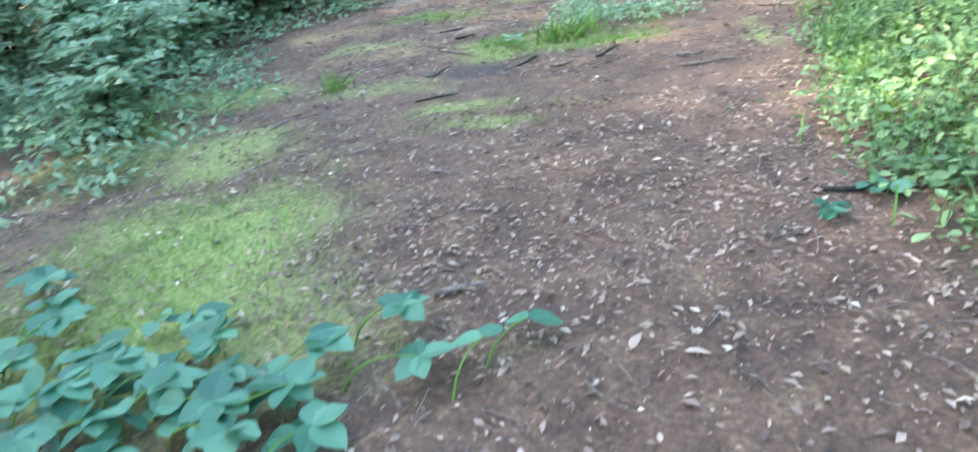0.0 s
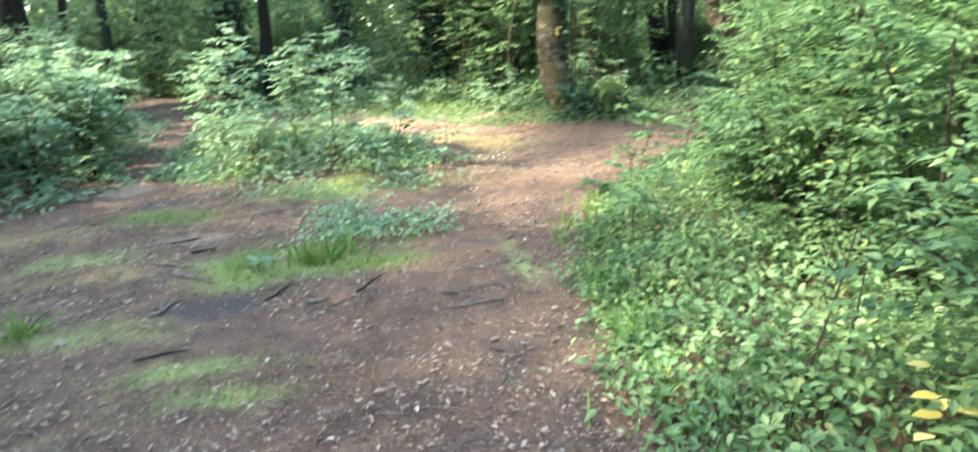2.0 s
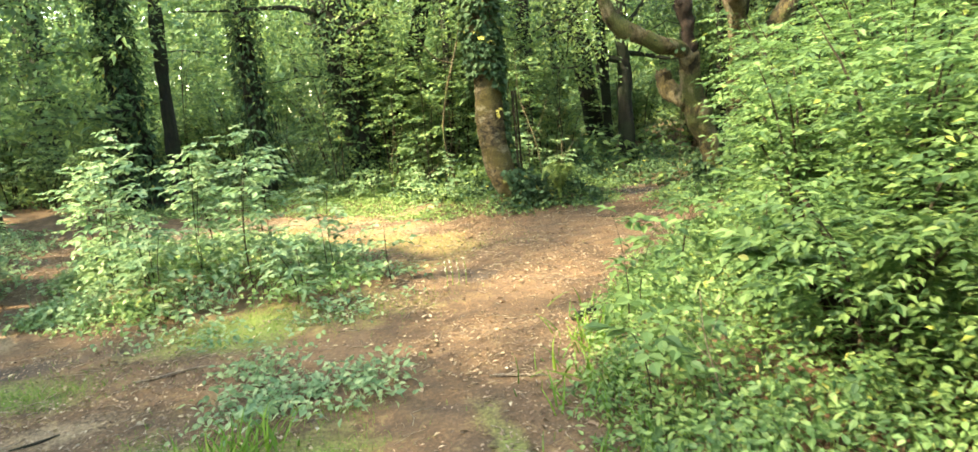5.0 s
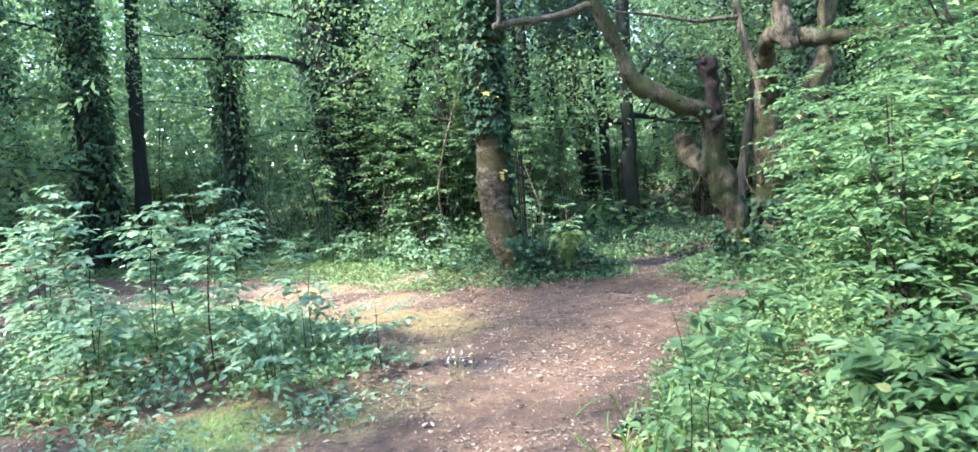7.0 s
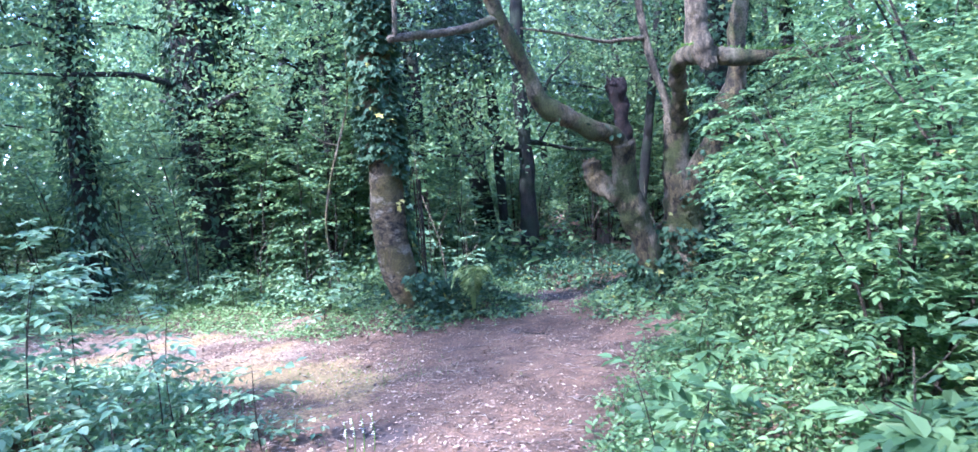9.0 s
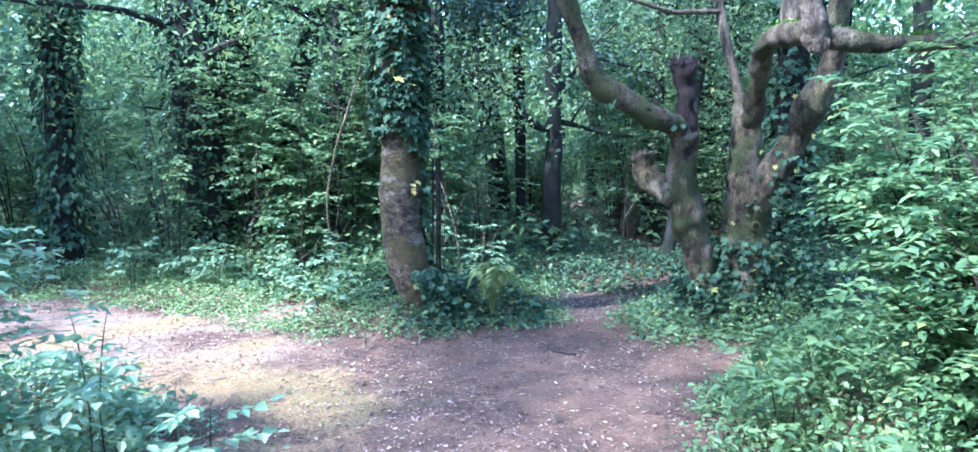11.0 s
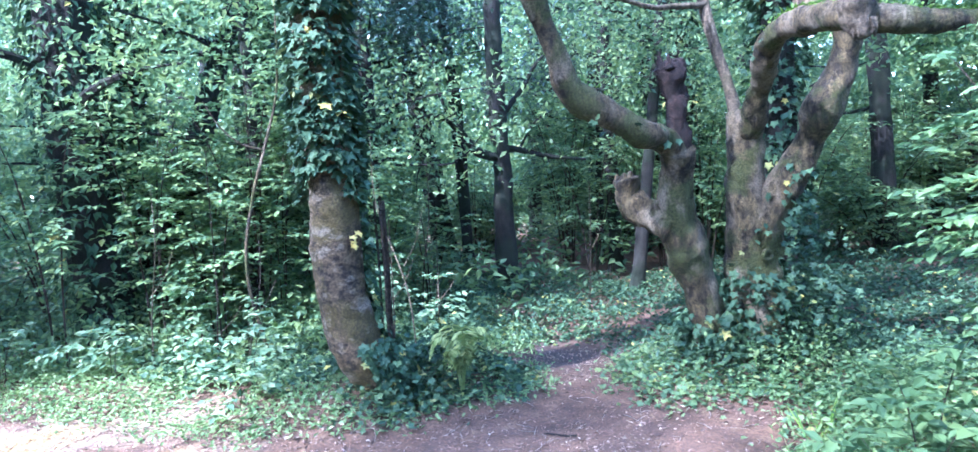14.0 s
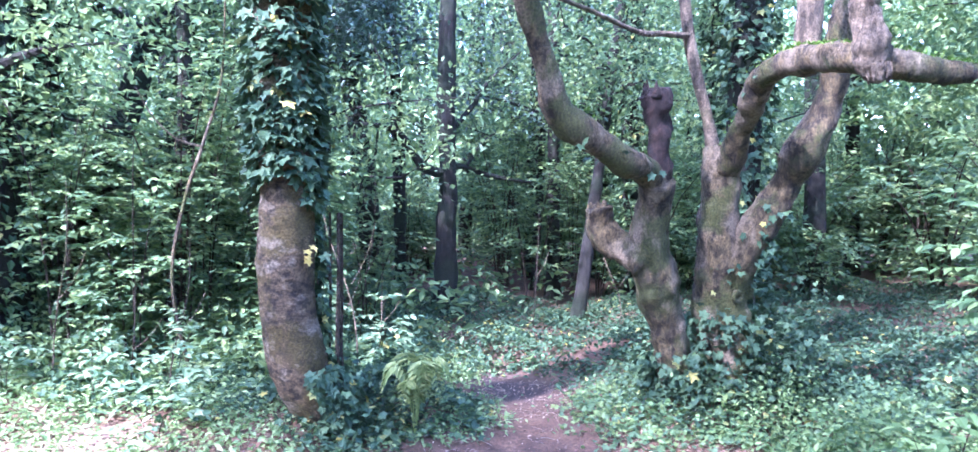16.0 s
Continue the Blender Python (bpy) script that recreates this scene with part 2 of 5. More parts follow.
def bark_material(name, dark, light, moss, moss_at=0.55, scale=1.0, scar=None, along=(1, 1, 0.9), ring=2.6):
    m, n, l, p = material(name)
    grain = noise_of(n, l, 16 * scale, 8, 0.7, along)
    fine = noise_of(n, l, 70 * scale, 6, 0.7)
    patch = noise_of(n, l, 3.2 * scale, 4, 0.6)
    col = ramp(n, l, grain, [(0.4, dark), (0.5, tuple(0.6 * a + 0.4 * b for a, b in zip(dark, light))), (0.64, light)])
    col = blend(n, l, ramp(n, l, patch, [(moss_at, (0, 0, 0)), (moss_at + 0.1, (0.85, 0.85, 0.85))]), col, moss)
    if scar:
        band = noise_of(n, l, 3.5, 5, 0.65, (1, 1, ring))
        col = blend(n, l, ramp(n, l, band, [(0.52, (0, 0, 0)), (0.62, (0.8, 0.8, 0.8))]), col, scar)
    col = blend(n, l, 0.7, col, ramp(n, l, fine, [(0.38, (0.2, 0.2, 0.2)), (0.62, (0.8, 0.78, 0.76))]), "OVERLAY")
    l.new(col, p.inputs["Base Color"])
    p.inputs["Roughness"].default_value = 0.85
    mixh = blend(n, l, 0.35, grain, fine)
    bump(n, l, p, mixh, 1.0, 0.08)
    return m


herb_green = leaf_material("herb_leaf", (0.1, 0.19, 0.085), (0.18, 0.3, 0.125), (0.3, 0.42, 0.19), 0.45, 0.45, (0.36, 0.36, 0.14))
bush_green = leaf_material("bush_leaf", (0.06, 0.125, 0.06), (0.115, 0.21, 0.09), (0.2, 0.31, 0.13), 0.5, 0.5, (0.34, 0.4, 0.12))
sapling_green = leaf_material("sapling_leaf", (0.115, 0.22, 0.135), (0.21, 0.33, 0.19), (0.36, 0.46, 0.29), 0.45, 0.45)
ivy_green = leaf_material("ivy_leaf", (0.026, 0.06, 0.036), (0.05, 0.1, 0.056), (0.08, 0.14, 0.068), 0.6, 0.15, (0.4, 0.36, 0.1), 0.22)
bank_green = leaf_material("bank_leaf", (0.1, 0.18, 0.07), (0.19, 0.3, 0.12), (0.32, 0.42, 0.2), 0.45, 0.42)
bramble_green = leaf_material("bramble_leaf", (0.035, 0.13, 0.085), (0.06, 0.19, 0.12), (0.11, 0.27, 0.17), 0.4, 0.4)
wood_green = leaf_material("woodland_leaf", (0.09, 0.17, 0.098), (0.152, 0.252, 0.124), (0.27, 0.375, 0.15), 0.5, 0.5)
canopy_green = leaf_material("canopy_leaf", (0.04, 0.1, 0.03), (0.06, 0.16, 0.04), (0.12, 0.24, 0.05), 0.5, 0.4)
holly_green = leaf_material("evergreen_leaf", (0.03, 0.07, 0.055), (0.055, 0.11, 0.085), (0.1, 0.17, 0.13), 0.35, 0.1, None, 0.5)
yellow_leaf = leaf_material("yellowed_leaf", (0.35, 0.3, 0.08), (0.5, 0.42, 0.12), (0.55, 0.5, 0.2), 0.6, 0.3)
grass_green = leaf_material("grass_blade", (0.06, 0.14, 0.02), (0.1, 0.22, 0.03), (0.18, 0.28, 0.05), 0.5, 0.3)
fern_green = leaf_material("fern_frond", (0.13, 0.2, 0.07), (0.2, 0.28, 0.1), (0.3, 0.36, 0.14), 0.5, 0.4)
litter_brown = leaf_material("dead_leaf", (0.07, 0.045, 0.037), (0.2, 0.135, 0.105), (0.4, 0.31, 0.25), 0.75, 0.1, (0.5, 0.44, 0.37))
pale_litter = leaf_material("bleached_leaf", (0.16, 0.115, 0.08), (0.32, 0.245, 0.175), (0.55, 0.46, 0.35), 0.75, 0.15)
chip_red = leaf_material("fibrous_chip", (0.11, 0.06, 0.045), (0.27, 0.165, 0.125), (0.46, 0.34, 0.27), 0.8, 0.1)
white_petal = leaf_material("white_petal", (0.6, 0.6, 0.58), (0.72, 0.72, 0.7), (0.8, 0.8, 0.78), 0.6, 0.3)
bark_grey = bark_material("smooth_bark", (0.014, 0.01, 0.005), (0.21, 0.155, 0.08), (0.1, 0.082, 0.02), 0.47, 1.0, (0.36, 0.31, 0.225), (1, 1, 1.3), 1.7)
bark_brown = bark_material("gnarled_bark", (0.012, 0.009, 0.004), (0.16, 0.125, 0.056), (0.06, 0.075, 0.016), 0.48, 1.0, (0.23, 0.19, 0.125), (1, 1, 0.45), 0.6)
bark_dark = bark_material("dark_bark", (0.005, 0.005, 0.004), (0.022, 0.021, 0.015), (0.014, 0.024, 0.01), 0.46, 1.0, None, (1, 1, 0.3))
bark_rotten = bark_material("rotten_wood", (0.01, 0.006, 0.0045), (0.05, 0.026, 0.02), (0.03, 0.022, 0.015), 0.6, 1.6)
bark_pale = bark_material("pale_bark", (0.05, 0.04, 0.026), (0.25, 0.2, 0.13), (0.085, 0.085, 0.035), 0.56, 1.0, None, (1, 1, 0.4))
twig_brown = bark_material("twig_bark", (0.02, 0.016, 0.009), (0.085, 0.062, 0.036), (0.03, 0.045, 0.013), 0.6, 2)
stick_pale = bark_material("dead_stick", (0.22, 0.17, 0.13), (0.5, 0.42, 0.35), (0.2, 0.17, 0.12), 0.62, 3)


def ground_material():
    m, n, l, p = material("woodland_soil")
    big, mid, fine = noise_of(n, l, 0.9, 5), noise_of(n, l, 6, 8, 0.65), noise_of(n, l, 55, 8, 0.75)
    soil = ramp(n, l, mid, [(0.36, (0.062, 0.037, 0.023)), (0.5, (0.104, 0.06, 0.035)), (0.66, (0.165, 0.1, 0.06))])
    soil = blend(n, l, ramp(n, l, big, [(0.42, (0, 0, 0)), (0.62, (0.6, 0.6, 0.6))]), soil, (0.135, 0.083, 0.054))
    speck = ramp(n, l, fine, [(0.38, (0.2, 0.19, 0.19)), (0.5, (0.48, 0.47, 0.46)), (0.62, (0.88, 0.84, 0.8))])
    soil = blend(n, l, 0.75, soil, speck, "OVERLAY")
    for tag, col, lo, hi in (("pale", (0.235, 0.17, 0.115), 0.3, 0.85), ("straw", (0.25, 0.175, 0.075), 0.42, 1.05), ("moss", (0.2, 0.245, 0.07), 0.15, 1.2), ("wet_shade", (0.045, 0.033, 0.03), 0.4, 1.25)):
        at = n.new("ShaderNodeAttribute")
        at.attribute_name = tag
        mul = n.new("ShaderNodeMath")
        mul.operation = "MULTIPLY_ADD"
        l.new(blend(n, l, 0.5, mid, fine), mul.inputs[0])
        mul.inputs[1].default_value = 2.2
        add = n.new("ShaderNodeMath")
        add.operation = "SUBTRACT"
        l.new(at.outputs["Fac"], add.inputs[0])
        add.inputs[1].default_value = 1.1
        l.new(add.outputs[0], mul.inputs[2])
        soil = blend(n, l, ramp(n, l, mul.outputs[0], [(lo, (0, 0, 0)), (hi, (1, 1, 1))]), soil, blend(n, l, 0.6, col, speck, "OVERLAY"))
    l.new(soil, p.inputs["Base Color"])
    p.inputs["Roughness"].default_value = 0.9
    bump(n, l, p, blend(n, l, 0.5, mid, fine), 0.8, 0.025)
    return m


# ---- ground ----
def blobs(x, y, rows):
    out = np.zeros(len(x))
    for cx, cy, rx, ry in rows:
        out = np.maximum(out, np.exp(-((x - cx) / rx) ** 2 - ((y - cy) / ry) ** 2))
    return out


def build_ground():
    gx = np.concatenate([[-300, -120, -50, -25, -14], np.arange(-9, -3, 0.16), np.arange(-3, 7, 0.055), np.arange(7, 13, 0.16), [16, 25, 50, 120, 300]])
    gy = np.concatenate([[-300, -120, -50, -20, -8], np.arange(-4, 0.6, 0.16), np.arange(0.6, 12, 0.055), np.arange(12, 20, 0.16), [25, 35, 60, 120, 300]])
    X, Y = np.meshgrid(gx, gy, indexing="ij")
    x, y = X.ravel(), Y.ravel()
    z = rise(x, y)
    z += np.where((abs(x - 2) < 5) & (abs(y - 6) < 6), 0.004 * wave(np.stack([x, y], -1), 45, 5), 0)
    nx, ny = len(gx), len(gy)
    i, j = np.meshgrid(np.arange(nx - 1), np.arange(ny - 1), indexing="ij")
    f = np.stack([i * ny + j, (i + 1) * ny + j, (i + 1) * ny + j + 1, i * ny + j + 1], -1).reshape(-1, 4)
    ob = new("ground", mesh_of("ground", [(np.stack([x, y, z], -1), f)], ground_material(), True))
    tagged(ob, "brown trodden woodland soil with moss and leaf litter", "ground", kind="structure")
    masks = {
        "moss": [(-0.62, 2.5, 0.6, 0.55), (-0.4, 2.0, 0.7, 0.45), (-0.9, 3.2, 0.3, 0.22), (0.2, 3.75, 0.25, 0.08), (1.95, 2.2, 0.14, 0.3), (-0.45, 6.42, 0.42, 0.26), (0.25, 5.15, 0.28, 0.5), (0.75, 4.95, 0.5, 0.22), (0.35, 3.5, 0.2, 0.08), (-1.5, 4.5, 0.6, 0.3),
                 (0.85, 7.0, 0.8, 0.35), (-0.75, 5.45, 0.3, 0.2), (-1.2, 3.4, 0.5, 0.4), (-0.4, 4.2, 0.35, 0.2), (1.75, 4.7, 0.08, 0.3)],
        "straw": [(2.45, 8.7, 0.6, 0.7), (1.9, 9.6, 0.8, 0.6), (0.2, 4.95, 0.22, 0.3), (-0.65, 5.1, 0.45, 0.3), (-1.2, 6.2, 0.5, 0.3), (1.75, 11.2, 0.6, 0.4), (2.3, 10.2, 0.4, 0.25), (2.0, 8.2, 0.4, 0.4), (1.0, 10.9, 0.6, 0.4)],
        "pale": [(1.5, 11.0, 1.3, 0.9), (2.2, 9.9, 0.7, 0.5), (0.3, 12.1, 1.3, 0.8), (-1.1, 8.0, 0.2, 0.7), (-0.1, 5.8, 0.35, 0.2)],
        # wet soil; the (5.3, 10.3) entry paints shade where the path leaves
        "wet_shade": [(2.45, 7.4, 0.42, 0.22), (0.22, 4.48, 0.32, 0.22), (5.3, 10.3, 0.5, 0.9), (-0.4, 7.0, 0.6, 0.2)],
    }
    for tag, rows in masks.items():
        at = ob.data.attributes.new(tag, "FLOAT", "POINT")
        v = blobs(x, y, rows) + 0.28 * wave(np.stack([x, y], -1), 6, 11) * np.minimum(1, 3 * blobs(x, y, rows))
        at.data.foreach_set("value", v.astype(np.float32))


build_ground()


# ---- trees ----
def knot(at, r, seed):
    """A swollen ring where a branch was lost."""
    a = np.linspace(0, 2 * np.pi, 11)
    pts = [(at[0] + r * math.cos(k), at[1] - 0.03 * r, at[2] + 0.7 * r * math.sin(k), r * 0.36) for k in a]
    return tube(pts, 6, 0.02, 0.2, seed)


def around(pts, n, lo, hi, r, out=(0.005, 0.06), angles=(0, 6.283)):
    """Random places on the skin of a tube between two heights, with their outward direction."""
    c = spline(pts, 0.05)
    c = c[(c[:, 2] >= lo) & (c[:, 2] <= hi)]
    k, a = r.integers(0, len(c), n), r.uniform(*angles, n)
    d = np.stack([np.cos(a), np.sin(a), np.zeros(n)], -1)
    return c[k, :3] + d * (c[k, 3] + r.uniform(*out, n))[:, None] + np.stack([np.zeros(n), np.zeros(n), r.uniform(-0.03, 0.03, n)], -1), a


def ivy_on(pts, n, lo, hi, r, size=(0.055, 0.1), out=(0.005, 0.07), angles=(0, 6.283), shape=LOBED):
    p, a = around(pts, n, lo, hi, r, out, angles)
    return leaves(p, a + r.normal(0, 0.7, n), r.uniform(-1.3, -0.3, n), r.normal(0, 0.35, n), r.uniform(*size, n), shape)


def clumps(centres, per, spread, size, r, shape=SIMPLE, flat=0.4):
    """Leaves scattered round each centre in flat layers."""
    n = len(centres) * per
    c = np.repeat(np.asarray(centres, float), per, 0)
    p = c + r.normal(0, spread, (n, 3)) * (1, 1, flat)
    return leaves(p, r.uniform(0, 6.283, n), r.normal(-0.25, 0.5, n), r.normal(0, 0.55, n), r.uniform(*size, n), shape)


def ivy_tree():
    r = np.random.default_rng(21)
    t = thing("ivy_clad_tree", "leaning grey-barked tree trunk clad in ivy above", "tree")
    trunk = [(3.84, 10.18, -0.05, 0.25), (3.68, 10.08, 0.28, 0.185), (3.56, 10.05, 0.5, 0.165), (3.5, 10.05, 0.8, 0.158), (3.49, 10.05, 1.2, 0.148), (3.48, 10.05, 1.7, 0.142),
             (3.48, 10.05, 2.6, 0.15), (3.5, 10.1, 5, 0.13), (3.6, 10.2, 9, 0.07)]
    bole = part("trunk", tube(trunk, 32, 0.025, 0.075, 3, 11), bark_grey, t, "grey-brown bark with moss and scars", True)
    part("ivy", [ivy_on(trunk, 3400, 1.62, 4.2, r), ivy_on(trunk, 260, 1.45, 1.7, r, angles=(-1.3, 2.5)), ivy_on(trunk, 520, 0.3, 1.65, r, (0.035, 0.08), (0, 0.07), (-0.75, 1.2)),
                 ivy_on(trunk, 420, 0.05, 0.5, r, (0.05, 0.09), (0, 0.14), (-1.9, 0.9))], ivy_green, bole, "dark glossy ivy leaves")
    p, a = around(trunk, 4, 1.14, 1.3, r, (0.02, 0.04), (-1.5, -1.15))
    for k in range(4):
        part("yellow_leaf", [leaves(p[k:k + 1], a[k:k + 1], r.uniform(-1.0, -0.4, 1), 0.0, r.uniform(0.045, 0.065, 1), LOBED)], yellow_leaf, bole, "yellowed ivy leaf")
    for k in range(5):
        a = -0.9 + 0.45 * k
        part("ivy_stem", tube([(3.62 + 0.2 * math.cos(a) + 0.1 * (z < 0.4), 10.05 + 0.17 * math.sin(a), z, 0.009) for z in (0.15, 0.5, 0.9, 1.4)], 5, 0.08), twig_brown, bole)
    up = np.column_stack([r.normal(3.5, 1.2, 70), r.normal(10.4, 1.2, 70), r.uniform(6, 10, 70)])
    part("crown", [clumps(up, 30, 0.3, (0.12, 0.2), r)], canopy_green, t)


def gnarled_trees():
    r = np.random.default_rng(22)
    t = thing("pollarded_tree", "gnarled old tree with a kinked mossy limb and rotten stump", "tree", "old gnarled trees")
    main = [(5.84, 9.02, -0.05, 0.27), (5.75, 9.0, 0.3, 0.155), (5.66, 9.0, 0.63, 0.135), (5.54, 9.0, 0.94, 0.14), (5.46, 9.02, 1.18, 0.145), (5.43, 8.95, 1.45, 0.118), (5.37, 8.88, 1.6, 0.11)]
    limb = [(5.4, 8.92, 1.55, 0.11), (5.22, 8.86, 1.67, 0.093), (5.02, 8.85, 1.71, 0.085), (4.76, 8.9, 1.85, 0.08), (4.56, 8.95, 1.98, 0.088), (4.47, 8.92, 2.13, 0.068), (4.36, 8.9, 2.35, 0.062),
            (4.12, 8.85, 2.74, 0.055), (3.9, 8.8, 3.3, 0.05), (3.8, 8.7, 4.4, 0.035)]
    bole = part("trunk", tube(main, 30, 0.022, 0.14, 31, 9), bark_brown, t, smooth=True)
    bent = part("limb", tube(limb, 22, 0.022, 0.13, 32, 11), bark_brown, t, "kinked limb with moss on top", True)
    part("stub", tube([(5.47, 9.02, 1.08, 0.12), (5.39, 9.2, 1.2, 0.1), (5.33, 9.3, 1.3, 0.098), (5.31, 9.3, 1.38, 0.09), (5.3, 9.3, 1.43, 0.085)], 16, 0.02, 0.2, 33, 24) + sum([tube([(5.3 + 0.05 * math.cos(k), 9.3 + 0.05 * math.sin(k), 1.4, 0.034), (5.295 + 0.055 * math.cos(k), 9.3 + 0.055 * math.sin(k), 1.43 + 0.05 * abs(math.sin(k * 2.9)), 0.01)], 6, 0.02, 0.3, 60 + k, 30) for k in range(6)], []), bark_brown, t, "weathered broken stub", True)
    part("stump", tube([(5.42, 8.92, 1.5, 0.09), (5.39, 8.87, 1.75, 0.074), (5.36, 8.86, 1.95, 0.08), (5.33, 8.85, 2.06, 0.086), (5.3, 8.85, 2.13, 0.088)], 16, 0.02, 0.16, 34, 26) + sum([tube([(5.3 + 0.055 * math.cos(k), 8.85 + 0.055 * math.sin(k), 2.1, 0.03), (5.29 + 0.06 * math.cos(k), 8.85 + 0.06 * math.sin(k), 2.13 + 0.07 * abs(math.sin(k * 3.7)), 0.008)], 6, 0.02, 0.3, 50 + k, 30) for k in range(7)], []), bark_rotten, t,
         "dark rotten upright stump", True)
    part("branch", tube([(4.16, 8.86, 2.67, 0.034), (3.9, 8.86, 2.58, 0.031), (3.65, 8.85, 2.53, 0.029), (3.4, 8.83, 2.5, 0.029), (3.16, 8.8, 2.46, 0.022)], 8, 0.04, 0.15, 35), bark_pale, bent, smooth=True)
    part("branch", tube([(3.21, 8.8, 2.46, 0.022), (3.23, 8.8, 2.75, 0.02), (3.25, 8.82, 3.4, 0.014)], 7, 0.06, 0.1, 36), bark_pale, t, smooth=True)
    part("ivy", [ivy_on(main, 560, 0.02, 0.5, r, (0.045, 0.08), (0, 0.1)), ivy_on(limb, 14, 1.5, 1.9, r, (0.04, 0.07))], ivy_green, bole)
    up = np.column_stack([r.normal(4.2, 1.2, 36), r.normal(8.7, 1.0, 36), r.uniform(5.5, 9, 36)])
    part("crown", [clumps(up, 26, 0.3, (0.12, 0.2), r)], canopy_green, t)

    t = thing("pollarded_tree", "thick old tree forking low into mossy arching limbs", "tree", "old gnarled trees")
    main = [(6.04, 8.88, -0.05, 0.3), (6.0, 8.8, 0.3, 0.2), (5.98, 8.8, 0.75, 0.162), (5.94, 8.8, 1.04, 0.158), (5.94, 8.8, 1.37, 0.15), (5.97, 8.82, 1.68, 0.125), (5.96, 8.84, 1.84, 0.08)]
    arch = [(5.97, 8.8, 1.62, 0.095), (5.83, 8.62, 1.85, 0.082), (5.62, 8.38, 2.1, 0.075), (5.5, 8.24, 2.19, 0.07), (5.36, 7.98, 2.22, 0.066), (5.2, 7.66, 2.16, 0.066), (5.22, 7.46, 2.1, 0.062), (5.5, 7.28, 2.07, 0.052),
            (5.95, 7.05, 2.12, 0.046), (6.5, 6.85, 2.25, 0.035)]
    side = [(6.02, 8.75, 0.88, 0.13), (6.0, 8.62, 1.2, 0.112), (6.1, 8.45, 1.55, 0.1), (6.08, 8.32, 1.76, 0.112), (6.12, 8.2, 2.05, 0.088), (6.05, 8.1, 2.4, 0.08), (6.15, 8.0, 3.4, 0.06), (6.2, 7.9, 5, 0.04)]
    bole = part("trunk", tube(main, 32, 0.022, 0.15, 41, 9), bark_brown, t, smooth=True)
    bow = part("limb", tube(arch, 22, 0.022, 0.15, 42, 11), bark_brown, t, "arching limb with moss on top", True)
    part("limb", tube(side, 22, 0.022, 0.14, 43, 10), bark_brown, t, smooth=True)
    part("stem", tube([(5.96, 8.85, 1.72, 0.055), (5.88, 8.87, 2.03, 0.042), (5.8, 8.9, 2.3, 0.04), (5.76, 8.96, 2.7, 0.036), (5.7, 9.0, 3.6, 0.03), (5.6, 9.0, 5, 0.02)], 10, 0.05, 0.08, 44), bark_pale, t,
         "slender pale upright stem", True)
    torn = part("sawn_limb", tube([(5.1, 7.5, 2.02, 0.035), (5.09, 7.51, 2.08, 0.066), (5.07, 7.54, 2.3, 0.06), (5.04, 7.56, 2.8, 0.058), (5.1, 7.6, 4.2, 0.045)], 20, 0.02, 0.24, 45, 30), bark_pale, t, "pale weathered torn limb", True)
    for k in range(11):
        a, h = 0.57 * k, 0.015 + 0.03 * abs(math.sin(k * 2.3))
        x, y = 5.1 + 0.045 * math.cos(a), 7.51 + 0.045 * math.sin(a)
        part("splinter", tube([(x, y, 2.1, 0.015), (x + 0.008 * math.cos(a), y + 0.008 * math.sin(a), 2.06, 0.011), (x + 0.012 * math.cos(a), y, 2.06 - h, 0.003)], 5, 0.02, 0.3, 70 + k, 40), bark_pale, torn)
    part("sawn_limb", tube([(5.42, 8.0, 2.15, 0.07), (5.44, 7.98, 2.5, 0.066), (5.45, 7.95, 3.0, 0.062), (5.5, 7.9, 4.4, 0.045)], 14, 0.04, 0.1, 46, 10), bark_pale, t, "pale weathered limb", True)
    part("branch", tube([(5.78, 8.93, 2.55, 0.02), (5.5, 8.96, 2.53, 0.018), (5.33, 9.0, 2.52, 0.018), (4.87, 9.0, 2.58, 0.016), (4.45, 9.0, 2.62, 0.01)], 7, 0.05, 0.1, 47), bark_pale, t, smooth=True)
    part("knot", knot((5.92, 8.65, 0.86), 0.045, 48), bark_brown, bole, smooth=True)
    part("ivy", [ivy_on(main, 420, 0.05, 0.75, r, (0.045, 0.085), (0, 0.12)), ivy_on(side, 60, 1.0, 1.5, r, (0.04, 0.07), (0, 0.04)), ivy_on(main, 40, 0.8, 1.4, r, (0.04, 0.07), (0, 0.04), (-1.4, 0.6)),
                 ivy_on(arch, 14, 1.9, 2.3, r, (0.03, 0.055), (0.0, 0.05))], ivy_green, bole)
    moss = []
    for pts, n in ((arch, 1500), (limb, 500)):
        c = spline(pts, 0.03)
        c = c[(c[:, 2] > 1.75) & (c[:, 2] < 2.6)]
        k = r.integers(0, len(c), n)
        p = c[k, :3] + np.column_stack([r.normal(0, 0.4, n) * c[k, 3], r.normal(0, 0.4, n) * c[k, 3], c[k, 3] * 0.93])
        moss.append(leaves(p, r.uniform(0, 6.28, n), r.uniform(0.1, 1.2, n), 0.0, r.uniform(0.012, 0.036, n), SIMPLE))
    part("moss", moss, grass_green, bow, "yellow-green moss tufts")["kind"] = "stuff"
    up = np.column_stack([r.normal(6.5, 1.4, 44), r.normal(8.2, 1.2, 44), r.uniform(5, 9, 44)])
    part("crown", [clumps(up, 26, 0.3, (0.12, 0.2), r)], canopy_green, t)


